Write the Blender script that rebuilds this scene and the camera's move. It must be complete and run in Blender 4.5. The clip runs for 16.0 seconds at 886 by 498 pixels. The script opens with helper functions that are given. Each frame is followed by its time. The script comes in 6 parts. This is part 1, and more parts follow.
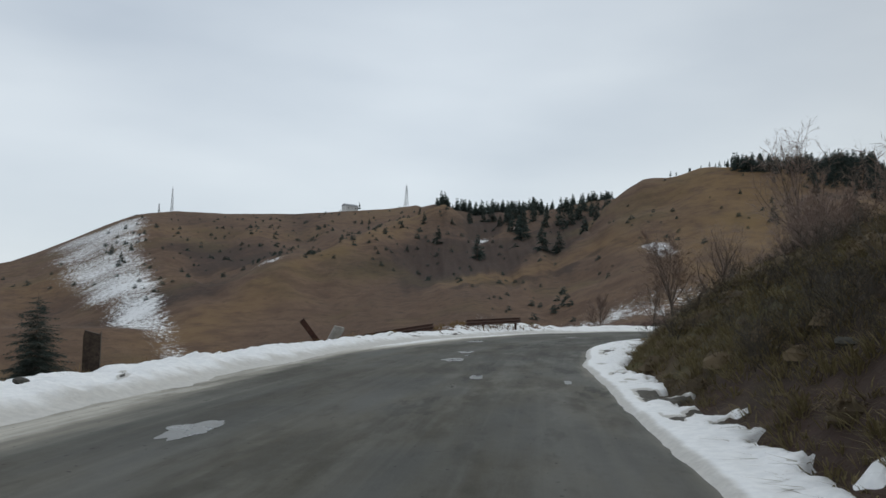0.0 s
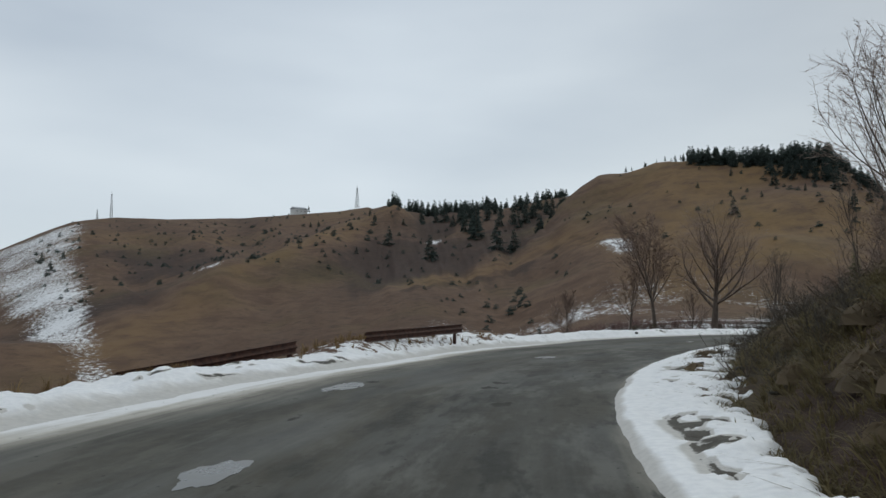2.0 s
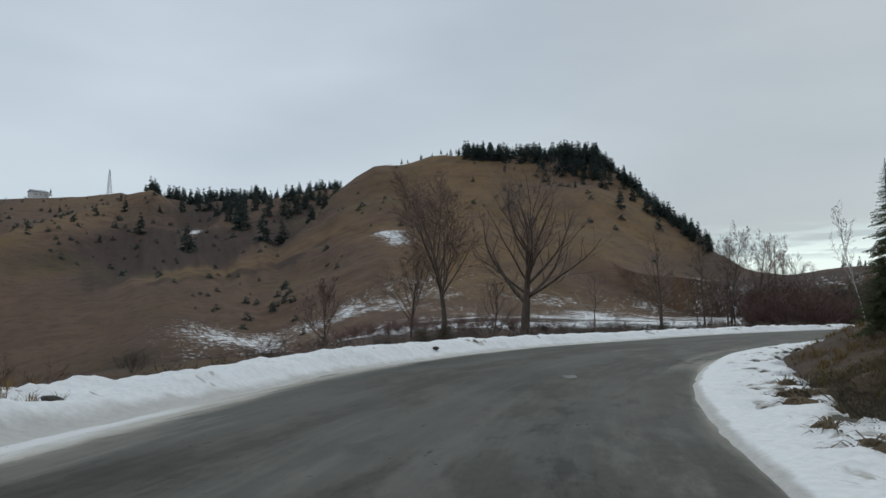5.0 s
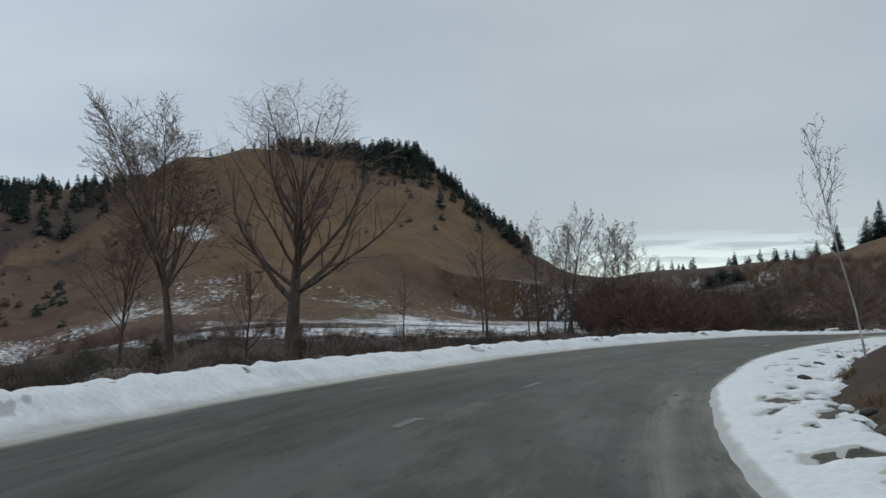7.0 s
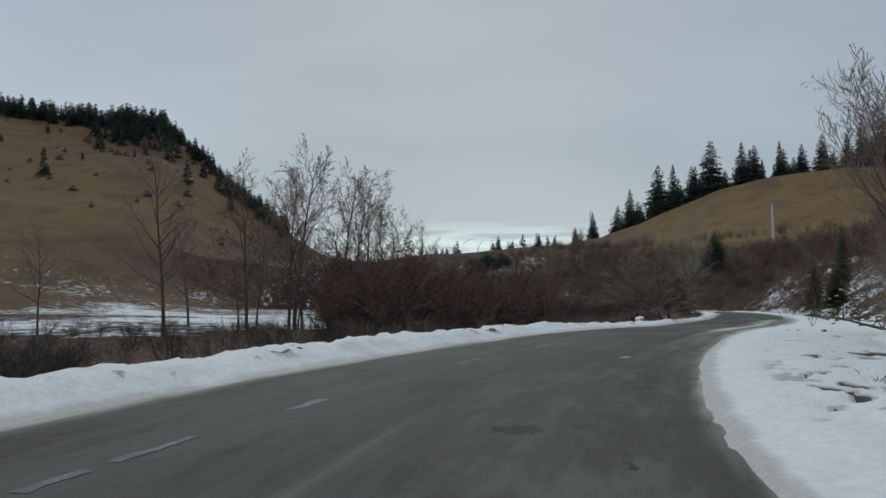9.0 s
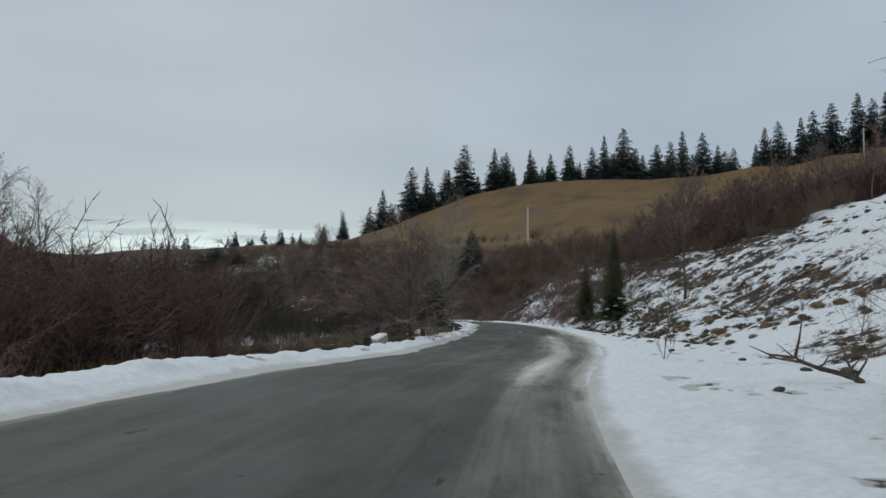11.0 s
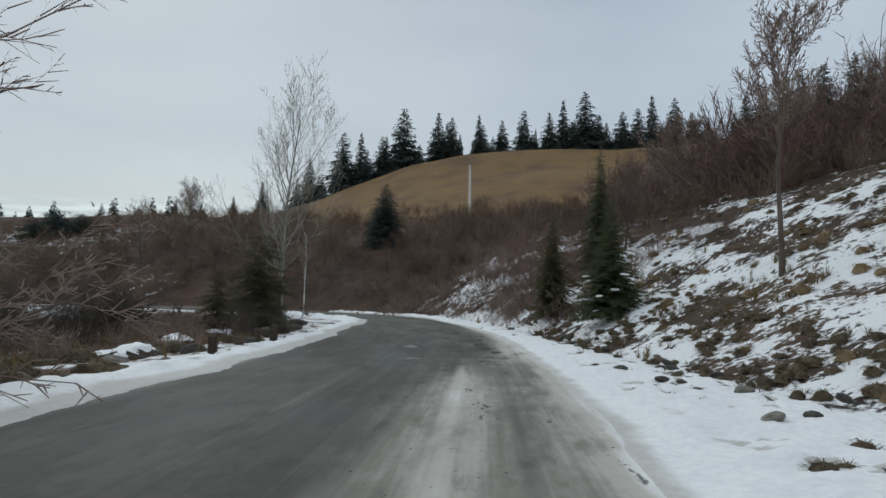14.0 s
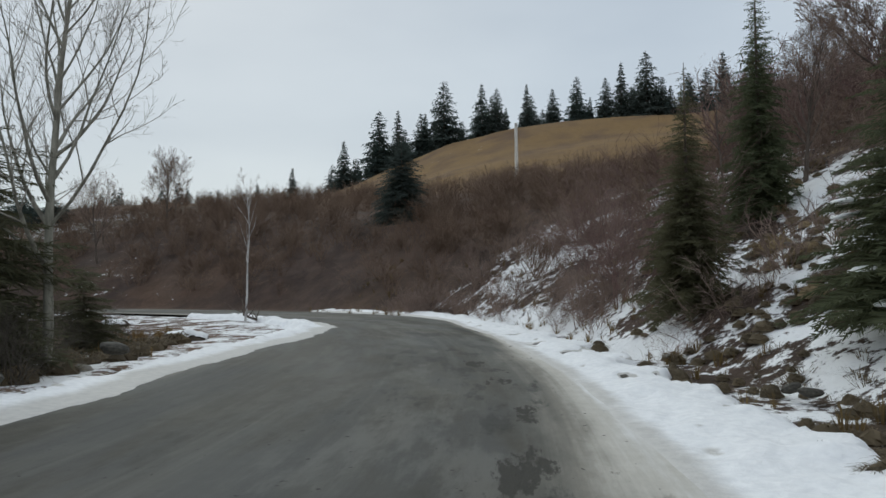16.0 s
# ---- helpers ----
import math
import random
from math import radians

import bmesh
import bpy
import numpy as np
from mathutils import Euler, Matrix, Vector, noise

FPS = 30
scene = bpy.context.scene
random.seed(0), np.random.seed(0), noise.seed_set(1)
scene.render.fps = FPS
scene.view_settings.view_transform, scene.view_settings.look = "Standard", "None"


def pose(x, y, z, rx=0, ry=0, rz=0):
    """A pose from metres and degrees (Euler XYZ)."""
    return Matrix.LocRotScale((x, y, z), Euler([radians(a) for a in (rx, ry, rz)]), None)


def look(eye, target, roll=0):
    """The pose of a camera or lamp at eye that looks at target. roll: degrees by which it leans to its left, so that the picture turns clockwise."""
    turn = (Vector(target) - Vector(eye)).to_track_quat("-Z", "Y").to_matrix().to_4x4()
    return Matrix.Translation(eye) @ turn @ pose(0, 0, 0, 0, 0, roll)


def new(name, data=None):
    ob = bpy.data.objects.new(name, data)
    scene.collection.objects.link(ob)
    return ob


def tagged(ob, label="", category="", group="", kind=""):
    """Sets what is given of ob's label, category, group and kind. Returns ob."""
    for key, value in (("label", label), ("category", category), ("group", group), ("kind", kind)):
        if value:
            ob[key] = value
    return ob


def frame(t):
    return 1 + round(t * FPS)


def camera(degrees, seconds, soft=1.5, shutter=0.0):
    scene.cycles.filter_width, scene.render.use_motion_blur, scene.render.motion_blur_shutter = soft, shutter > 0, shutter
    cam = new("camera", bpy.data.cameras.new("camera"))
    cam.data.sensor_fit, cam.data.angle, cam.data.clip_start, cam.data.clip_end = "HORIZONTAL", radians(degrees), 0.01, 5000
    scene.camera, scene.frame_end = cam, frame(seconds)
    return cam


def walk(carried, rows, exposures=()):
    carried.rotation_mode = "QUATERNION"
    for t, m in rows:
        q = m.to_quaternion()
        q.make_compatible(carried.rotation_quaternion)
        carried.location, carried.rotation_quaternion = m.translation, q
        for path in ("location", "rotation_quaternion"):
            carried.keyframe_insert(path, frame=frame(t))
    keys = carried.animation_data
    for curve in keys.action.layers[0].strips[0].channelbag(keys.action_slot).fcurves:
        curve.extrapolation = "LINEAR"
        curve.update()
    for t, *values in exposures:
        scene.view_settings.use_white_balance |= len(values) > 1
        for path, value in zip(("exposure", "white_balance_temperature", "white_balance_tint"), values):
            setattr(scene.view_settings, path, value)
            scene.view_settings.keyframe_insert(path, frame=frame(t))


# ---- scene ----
cam = camera(57.09, 16.0, soft=1.5)
PATH = [
    (0, (0.002, -0.000, 1.300), (-0.470, 19.936, 2.828), 1.04),
    (0.5, (0.296, 4.760, 1.323), (-0.213, 24.704, 2.731), 0.84),
    (1, (0.711, 9.296, 1.333), (0.645, 29.242, 2.796), 0.32),
    (1.5, (1.248, 13.369, 1.340), (1.664, 33.318, 2.710), -0.17),
    (2, (1.825, 17.597, 1.367), (2.451, 37.521, 2.988), -0.34),
    (2.5, (2.306, 21.935, 1.429), (2.818, 41.872, 2.929), -1.15),
    (3, (2.871, 26.025, 1.416), (3.992, 45.954, 2.668), 0.05),
    (3.5, (3.613, 30.057, 1.416), (6.027, 49.852, 2.948), -0.72),
    (4, (4.721, 33.875, 1.450), (8.555, 53.461, 2.757), -0.16),
    (4.2, (5.192, 35.455, 1.461), (9.463, 54.946, 2.820), -0.35),
    (6.3, (13.087, 52.154, 1.321), (21.414, 70.270, 2.887), 0.46),
    (6.5, (14.209, 53.780, 1.322), (22.810, 71.766, 2.910), 0.38),
    (7, (17.021, 57.902, 1.312), (27.016, 75.156, 2.865), -0.48),
    (7.5, (20.122, 61.819, 1.292), (31.173, 78.418, 2.821), -0.81),
    (8, (23.368, 65.261, 1.248), (35.541, 81.092, 2.343), -0.71),
    (8.5, (26.969, 68.666, 1.177), (40.342, 83.489, 2.373), -0.25),
    (9, (30.969, 71.903, 1.113), (45.426, 85.670, 2.313), -0.61),
    (9.5, (34.775, 74.486, 1.120), (50.291, 87.050, 2.298), -0.07),
    (10, (38.658, 76.768, 1.113), (55.057, 88.158, 2.282), -0.50),
    (10.2, (40.241, 77.577, 1.115), (56.980, 88.453, 2.349), -0.10),
    (12.3, (58.765, 84.989, 1.087), (77.400, 92.172, 2.155), -0.53),
    (12.5, (60.798, 85.521, 1.053), (79.360, 92.893, 2.091), -0.79),
    (13, (65.893, 86.896, 0.952), (84.429, 94.311, 2.141), 0.22),
    (13.5, (71.119, 88.291, 0.886), (89.599, 95.851, 2.045), -0.12),
    (14, (75.552, 89.855, 0.803), (93.928, 97.685, 1.818), 1.07),
    (14.5, (79.910, 91.407, 0.719), (98.101, 99.654, 1.742), 0.59),
    (15, (84.509, 93.016, 0.681), (102.536, 101.614, 1.743), 0.89),
    (15.5, (89.021, 94.755, 0.618), (106.895, 103.675, 1.599), 0.51),
    (16, (93.431, 96.403, 0.491), (111.270, 105.408, 1.304), -0.72),
]
walk(cam, [(t, look(eye, target, roll)) for t, eye, target, roll in PATH],
     exposures=[(0.0, 0.2, 6300, 2), (4.0, 0.05, 6150, 0), (7.0, -0.05, 6000, 0), (9.0, -0.15, 5980, 0), (12.5, 0.10, 6050, 0), (14.5, 0.22, 6080, 0), (16.0, 0.34, 6180, 1)])

# ---- sky and sun ----
SUN_AZ, SUN_EL = 45.0, 32.0
world = bpy.data.worlds.new("world")
scene.world = world
world.use_nodes = True
wn, wl = world.node_tree.nodes, world.node_tree.links
wn.clear()


def wnode(kind, **kw):
    n = wn.new(kind)
    for key, value in kw.items():
        n.inputs[key.replace("_", " ")].default_value = value
    return n


def wmath(op, a, b=None, clamp=False):
    n = wn.new("ShaderNodeMath")
    n.operation, n.use_clamp = op, clamp
    for i, v in enumerate((a, b)):
        if v is None:
            continue
        if isinstance(v, (int, float)):
            n.inputs[i].default_value = v
        else:
            wl.new(v, n.inputs[i])
    return n.outputs[0]


def wmix(fac, a, b):
    n = wn.new("ShaderNodeMix")
    n.data_type = "RGBA"
    for sock, v in ((n.inputs["Factor"], fac), (n.inputs["A"], a), (n.inputs["B"], b)):
        if isinstance(v, (int, float, tuple)):
            sock.default_value = v
        else:
            wl.new(v, sock)
    return n.outputs["Result"]


coord = wn.new("ShaderNodeTexCoord")
sky = wn.new("ShaderNodeTexSky")
sky.sky_type, sky.sun_disc = "NISHITA", False
sky.sun_elevation, sky.sun_rotation = radians(SUN_EL), radians(SUN_AZ)
sepw = wn.new("ShaderNodeSeparateXYZ")
wl.new(coord.outputs["Generated"], sepw.inputs[0])
up = sepw.outputs["Z"]
# an overcast sheet: soft bands of cloud, stretched sideways
mapw = wn.new("ShaderNodeMapping")
mapw.inputs["Scale"].default_value = (1.3, 1.3, 4.0)
mapw.inputs["Rotation"].default_value = (0.12, -0.1, 0.5)
wl.new(coord.outputs["Generated"], mapw.inputs["Vector"])
cloud = wnode("ShaderNodeTexNoise", Scale=1.5, Detail=5.0, Roughness=0.42)
wl.new(mapw.outputs[0], cloud.inputs["Vector"])
shade = wmath("MULTIPLY_ADD", cloud.outputs["Fac"], 2.2)
shade.node.inputs[2].default_value = -0.6
shade.node.use_clamp = True
sheet = wmix(shade, (4.80, 5.02, 5.75, 1), (7.05, 7.10, 7.62, 1))
# the overcast sheet is brighter towards the ridge and duller low over the valley end
side = wn.new("ShaderNodeVectorMath")
side.operation = "DOT_PRODUCT"
side.inputs[1].default_value = (-0.75, 0.62, 0.2)
wl.new(coord.outputs["Generated"], side.inputs[0])
bright = wmath("MULTIPLY_ADD", wmath("MULTIPLY", wmath("SUBTRACT", side.outputs["Value"], 0.12), 1.8, True), 0.30)
bright.node.inputs[2].default_value = 0.71
bright = wmath("ADD", bright, wmath("MULTIPLY", wmath("MULTIPLY", wmath("SUBTRACT", -0.32, side.outputs["Value"]), 2.6, True), 0.12))
vm = wn.new("ShaderNodeVectorMath")
vm.operation = "SCALE"
wl.new(sheet, vm.inputs[0])
wl.new(bright, vm.inputs["Scale"])
# a rift of clear bright sky under the cloud deck, low over the valley end
mapr = wn.new("ShaderNodeMapping")
mapr.inputs["Scale"].default_value = (5.0, 5.0, 60.0)
wl.new(coord.outputs["Generated"], mapr.inputs["Vector"])
rift = wnode("ShaderNodeTexNoise", Scale=1.3, Detail=4.0, Roughness=0.55)
wl.new(mapr.outputs[0], rift.inputs["Vector"])
rv = wn.new("ShaderNodeVectorMath")
rv.operation = "DOT_PRODUCT"
rv.inputs[1].default_value = (0.66, 0.75, 0.0)
wl.new(coord.outputs["Generated"], rv.inputs[0])
az_in = wmath("MULTIPLY", wmath("SUBTRACT", rv.outputs["Value"], 0.93), 22.0, True)
low = wmath("MULTIPLY", wmath("SUBTRACT", 0.098, up), 26.0, True)
gate = wmath("MULTIPLY", az_in, low)
broken = wmath("MULTIPLY", wmath("SUBTRACT", rift.outputs["Fac"], 0.46), 9.0, True)
base_clear = wmath("MULTIPLY", wmath("SUBTRACT", 0.064, up), 80.0, True)
opening = wmath("MULTIPLY", gate, wmath("MAXIMUM", broken, base_clear), True)
deck = wmix(wmath("MULTIPLY", gate, 0.55), vm.outputs[0], (3.9, 4.9, 5.6, 1))
clouds = wmix(opening, deck, (8.3, 8.8, 8.8, 1))
allsky = wmix(0.90, sky.outputs["Color"], clouds)
bg = wn.new("ShaderNodeBackground")
bg.inputs["Strength"].default_value = 0.1
wl.new(allsky, bg.inputs["Color"])
wout = wn.new("ShaderNodeOutputWorld")
wl.new(bg.outputs[0], wout.inputs["Surface"])

sun = new("sun", bpy.data.lights.new("sun", "SUN"))
sun.data.energy, sun.data.angle, sun.data.color = 0.6, radians(25), (1.0, 0.96, 0.9)
sun.matrix_world = look((200 * math.sin(radians(SUN_AZ)), 200 * math.cos(radians(SUN_AZ)), 200 * math.tan(radians(SUN_EL))), (0, 0, 0))


# ---- materials ----
class Mat:
    """A node material with a Principled shader and short ways to wire it."""

    def __init__(self, name, rough=0.9, spec=0.3):
        self.m = bpy.data.materials.new(name)
        self.m.use_nodes = True
        self.t = self.m.node_tree
        self.p = self.t.nodes["Principled BSDF"]
        self.p.inputs["Roughness"].default_value = rough
        self.p.inputs["Specular IOR Level"].default_value = spec

    def set(self, sock, v):
        if isinstance(v, (int, float, tuple)):
            sock.default_value = v
        else:
            self.t.links.new(v, sock)

    def noise(self, scale, detail=4.0, rough=0.55, vec=None, stretch=None, coord="Object"):
        n = self.t.nodes.new("ShaderNodeTexNoise")
        n.inputs["Scale"].default_value, n.inputs["Detail"].default_value = scale, detail
        n.inputs["Roughness"].default_value = rough
        if vec is None:
            c = self.t.nodes.new("ShaderNodeTexCoord")
            vec = c.outputs[coord]
        if stretch:
            mp = self.t.nodes.new("ShaderNodeMapping")
            mp.inputs["Scale"].default_value = stretch
            self.t.links.new(vec, mp.inputs["Vector"])
            vec = mp.outputs[0]
        self.t.links.new(vec, n.inputs["Vector"])
        return n.outputs["Fac"]

    def attr(self, name):
        n = self.t.nodes.new("ShaderNodeAttribute")
        n.attribute_name = name
        return n.outputs["Fac"]

    def math(self, op, a, b=0.0, c=0.0, clamp=False):
        n = self.t.nodes.new("ShaderNodeMath")
        n.operation, n.use_clamp = op, clamp
        for i, v in enumerate((a, b, c)):
            self.set(n.inputs[i], v)
        return n.outputs[0]

    def ramp(self, fac, lo, hi):
        n = self.t.nodes.new("ShaderNodeMapRange")
        n.interpolation_type = "SMOOTHSTEP"
        self.set(n.inputs["Value"], fac)
        n.inputs["From Min"].default_value, n.inputs["From Max"].default_value = lo, hi
        return n.outputs[0]

    def mix(self, fac, a, b):
        n = self.t.nodes.new("ShaderNodeMix")
        n.data_type = "RGBA"
        self.set(n.inputs["Factor"], fac)
        self.set(n.inputs["A"], a if not isinstance(a, tuple) else (*a, 1))
        self.set(n.inputs["B"], b if not isinstance(b, tuple) else (*b, 1))
        return n.outputs["Result"]

    def bump(self, height, strength=0.5, dist=0.05):
        n = self.t.nodes.new("ShaderNodeBump")
        n.inputs["Strength"].default_value, n.inputs["Distance"].default_value = strength, dist
        self.set(n.inputs["Height"], height)
        self.t.links.new(n.outputs[0], self.p.inputs["Normal"])

    def color(self, v):
        self.set(self.p.inputs["Base Color"], v if not isinstance(v, tuple) else (*v, 1))
        return self

    def rough(self, v):
        self.set(self.p.inputs["Roughness"], v)
        return self

    def random(self):
        return self.t.nodes.new("ShaderNodeObjectInfo").outputs["Random"]

    def island(self):
        return self.t.nodes.new("ShaderNodeNewGeometry").outputs["Random Per Island"]


def ground_material():
    m = Mat("hill_grass_and_snow", 0.95, 0.15)
    big, mid, fine, tuft = m.noise(0.018, 5), m.noise(0.11, 5, 0.6), m.noise(0.9, 5, 0.65), m.noise(5.0, 4, 0.7)
    dry = m.mix(m.ramp(mid, 0.35, 0.68), (0.128, 0.080, 0.056), (0.190, 0.122, 0.080))
    dark = m.mix(m.ramp(fine, 0.3, 0.7), (0.050, 0.034, 0.029), (0.100, 0.066, 0.053))
    # the scrub attribute holds low growth plus shade painted into the far slopes' hollows
    scrub = m.math("ADD", m.attr("scrub"), m.math("MULTIPLY", m.math("SUBTRACT", mid, 0.5), 1.1))
    col = m.mix(m.ramp(scrub, 0.32, 0.72), dry, dark)
    col = m.mix(m.math("MULTIPLY", m.ramp(tuft, 0.42, 0.7), 0.6), col, (0.062, 0.044, 0.028))
    col = m.mix(m.math("MULTIPLY", m.ramp(big, 0.5, 0.7), 0.35), col, (0.13, 0.105, 0.042))
    col = m.mix(m.math("MULTIPLY", m.attr("gold"), m.ramp(mid, 0.2, 0.6)), col, m.mix(fine, (0.185, 0.112, 0.046), (0.275, 0.175, 0.072)))
    green = m.math("MULTIPLY", m.attr("green"), m.ramp(mid, 0.3, 0.6))
    col = m.mix(green, col, m.mix(tuft, (0.075, 0.078, 0.024), (0.15, 0.145, 0.05)))
    # darker cushions of heather and low scrub, in broken flecks
    fleck = m.math("ADD", m.noise(0.33, 5, 0.7), m.math("MULTIPLY", m.attr("scrub"), 0.16))
    col = m.mix(m.math("MULTIPLY", m.ramp(fleck, 0.57, 0.70), 0.42), col, (0.046, 0.034, 0.029))
    cover = m.math("ADD", m.attr("snow"), m.math("MULTIPLY", m.math("SUBTRACT", fine, 0.5), 1.3))
    cover = m.math("ADD", cover, m.math("MULTIPLY", m.math("SUBTRACT", tuft, 0.5), 0.95))
    white = m.ramp(cover, 0.46, 0.56)
    col = m.mix(white, col, m.mix(tuft, (0.82, 0.82, 0.82), (0.93, 0.925, 0.915)))
    m.color(col)
    m.bump(m.math("ADD", m.math("MULTIPLY", fine, 0.6), m.math("MULTIPLY", tuft, 0.4)), 0.6, 0.25)
    return m.m


def asphalt_material():
    """UV: metres along the road and across it from the driven line."""
    m = Mat("wet_patched_asphalt", 0.8, 0.08)
    uv = m.t.nodes.new("ShaderNodeUVMap").outputs[0]
    streak = m.noise(1.0, 5, 0.6, uv, (0.07, 1.3, 1.0))
    rut = m.noise(1.0, 4, 0.6, uv, (0.05, 5.0, 1.0))
    blot = m.noise(1.0, 6, 0.6, uv, (0.16, 0.7, 1.0))
    rag = m.noise(1.0, 7, 0.66, uv, (0.6, 2.2, 1.0))
    patch = m.noise(1.0, 4, 0.55, uv, (0.10, 0.35, 1.0))
    shell = m.noise(1.0, 6, 0.62, uv, (0.26, 1.0, 1.0))
    grain = m.noise(38.0, 3, 0.7, uv)
    pebble = m.noise(5.0, 5, 0.7, uv)
    grit = m.noise(11.0, 2, 0.5, uv)
    cool = m.mix(m.ramp(patch, 0.34, 0.66), (0.086, 0.085, 0.079), (0.134, 0.132, 0.123))
    warm = m.mix(m.ramp(patch, 0.34, 0.66), (0.080, 0.072, 0.055), (0.130, 0.118, 0.094))
    col = m.mix(m.ramp(blot, 0.36, 0.62), warm, cool)
    col = m.mix(m.math("MULTIPLY", m.ramp(streak, 0.42, 0.70), 0.45), col, (0.150, 0.146, 0.128))
    col = m.mix(m.math("MULTIPLY", m.ramp(rut, 0.46, 0.72), 0.38), col, (0.165, 0.160, 0.142))
    col = m.mix(m.math("MULTIPLY", m.ramp(grain, 0.45, 0.75), 0.35), col, (0.115, 0.110, 0.094))
    # damp, dark areas with soft ends
    damp = m.ramp(m.math("SUBTRACT", m.math("ADD", m.math("MULTIPLY", rag, 0.35), m.math("MULTIPLY", blot, 0.65)), m.math("MULTIPLY", m.attr("wet"), 0.14)), 0.50, 0.41)
    col = m.mix(m.math("MULTIPLY", damp, 0.50), col, (0.046, 0.044, 0.036))
    # the worn top coat: bare pale shells and darker hollows with ragged edges
    wear = m.attr("wear")
    pale = m.math("MULTIPLY", m.ramp(m.math("ADD", m.math("MULTIPLY", shell, 0.6), m.math("MULTIPLY", rag, 0.4)), 0.50, 0.60), wear)
    hollow = m.math("MULTIPLY", m.ramp(m.math("ADD", m.math("MULTIPLY", shell, 0.6), m.math("MULTIPLY", rag, 0.4)), 0.47, 0.41), wear)
    col = m.mix(m.math("MULTIPLY", pale, 0.50), col, (0.190, 0.184, 0.166))
    col = m.mix(m.math("MULTIPLY", hollow, 0.60), col, (0.036, 0.036, 0.031))
    # slush: from a thin grey film through tan wheel-pressed slush to white
    film = m.math("ADD", m.attr("slush"), m.math("MULTIPLY", m.math("SUBTRACT", streak, 0.5), 0.9))
    film = m.math("ADD", film, m.math("MULTIPLY", m.math("SUBTRACT", rut, 0.5), 0.55))
    film = m.math("ADD", film, m.math("MULTIPLY", m.math("SUBTRACT", blot, 0.5), 0.7))
    film = m.math("ADD", film, m.math("MULTIPLY", m.math("SUBTRACT", rag, 0.5), 0.55))
    film = m.math("SUBTRACT", film, m.math("MULTIPLY", hollow, 0.25))
    veil = m.ramp(film, 0.06, 0.50)
    col = m.mix(m.math("MULTIPLY", veil, 0.50), col, (0.155, 0.150, 0.132))
    mask = m.ramp(film, 0.30, 0.74)
    col = m.mix(m.math("MULTIPLY", mask, 0.85), col, m.mix(pebble, (0.205, 0.190, 0.158), (0.330, 0.308, 0.262)))
    thick = m.ramp(film, 0.62, 1.05)
    col = m.mix(thick, col, m.mix(pebble, (0.44, 0.412, 0.355), (0.62, 0.590, 0.53)))
    white = m.ramp(film, 1.0, 1.42)
    col = m.mix(white, col, m.mix(pebble, (0.76, 0.75, 0.73), (0.90, 0.89, 0.88)))
    col = m.mix(m.math("MULTIPLY", m.ramp(grit, 0.70, 0.74), 0.8), col, (0.030, 0.029, 0.026))
    pit = m.ramp(m.math("ADD", m.math("MULTIPLY", m.attr("pit"), 0.72), m.math("MULTIPLY", m.math("SUBTRACT", rag, 0.5), 3.2)), 0.50, 0.66)
    col = m.mix(m.math("MULTIPLY", pit, 0.85), col, m.mix(pebble, (0.022, 0.021, 0.018), (0.060, 0.056, 0.046)))
    m.color(col)
    wet = m.math("MULTIPLY", m.math("MAXIMUM", damp, hollow), m.math("SUBTRACT", 1.0, mask))
    rough = m.math("MULTIPLY_ADD", wet, -0.10, 0.80)
    m.rough(m.math("ADD", rough, m.math("MULTIPLY", m.math("SUBTRACT", pebble, 0.5), 0.3)))
    height = m.math("ADD", m.math("MULTIPLY", grain, 0.3), m.math("MULTIPLY", pebble, 0.6))
    height = m.math("ADD", height, m.math("MULTIPLY", m.math("ADD", mask, m.math("SUBTRACT", pale, hollow)), 0.5))
    m.bump(height, 0.5, 0.02)
    return m.m


def snow_material():
    m = Mat("old_roadside_snow", 0.75, 0.3)
    fine, lump = m.noise(9.0, 4, 0.6), m.noise(1.2, 4, 0.6)
    dirt = m.attr("dirt")
    mask = m.ramp(m.math("ADD", dirt, m.math("MULTIPLY", m.math("SUBTRACT", lump, 0.5), 0.8)), 0.35, 0.9)
    col = m.mix(m.ramp(fine, 0.3, 0.7), (0.84, 0.84, 0.84), (0.95, 0.945, 0.935))
    col = m.mix(m.math("MULTIPLY", mask, 0.62), col, m.mix(fine, (0.30, 0.27, 0.225), (0.48, 0.44, 0.37)))
    bare = m.ramp(m.math("ADD", dirt, m.math("MULTIPLY", m.math("SUBTRACT", fine, 0.5), 1.2)), 1.35, 1.6)
    col = m.mix(bare, col, m.mix(fine, (0.035, 0.031, 0.025), (0.105, 0.092, 0.070)))
    m.color(col)
    m.bump(m.math("ADD", m.math("ADD", fine, lump), m.noise(3.2, 4, 0.6)), 0.38, 0.06)
    return m.m


def bark_material(name, a, b, scale=6.0):
    m = Mat(name, 0.9, 0.2)
    n = m.noise(scale, 5, 0.65, None, (1, 1, 0.25))
    m.color(m.mix(m.ramp(n, 0.3, 0.7), a, b))
    m.bump(n, 0.6, 0.03)
    return m.m


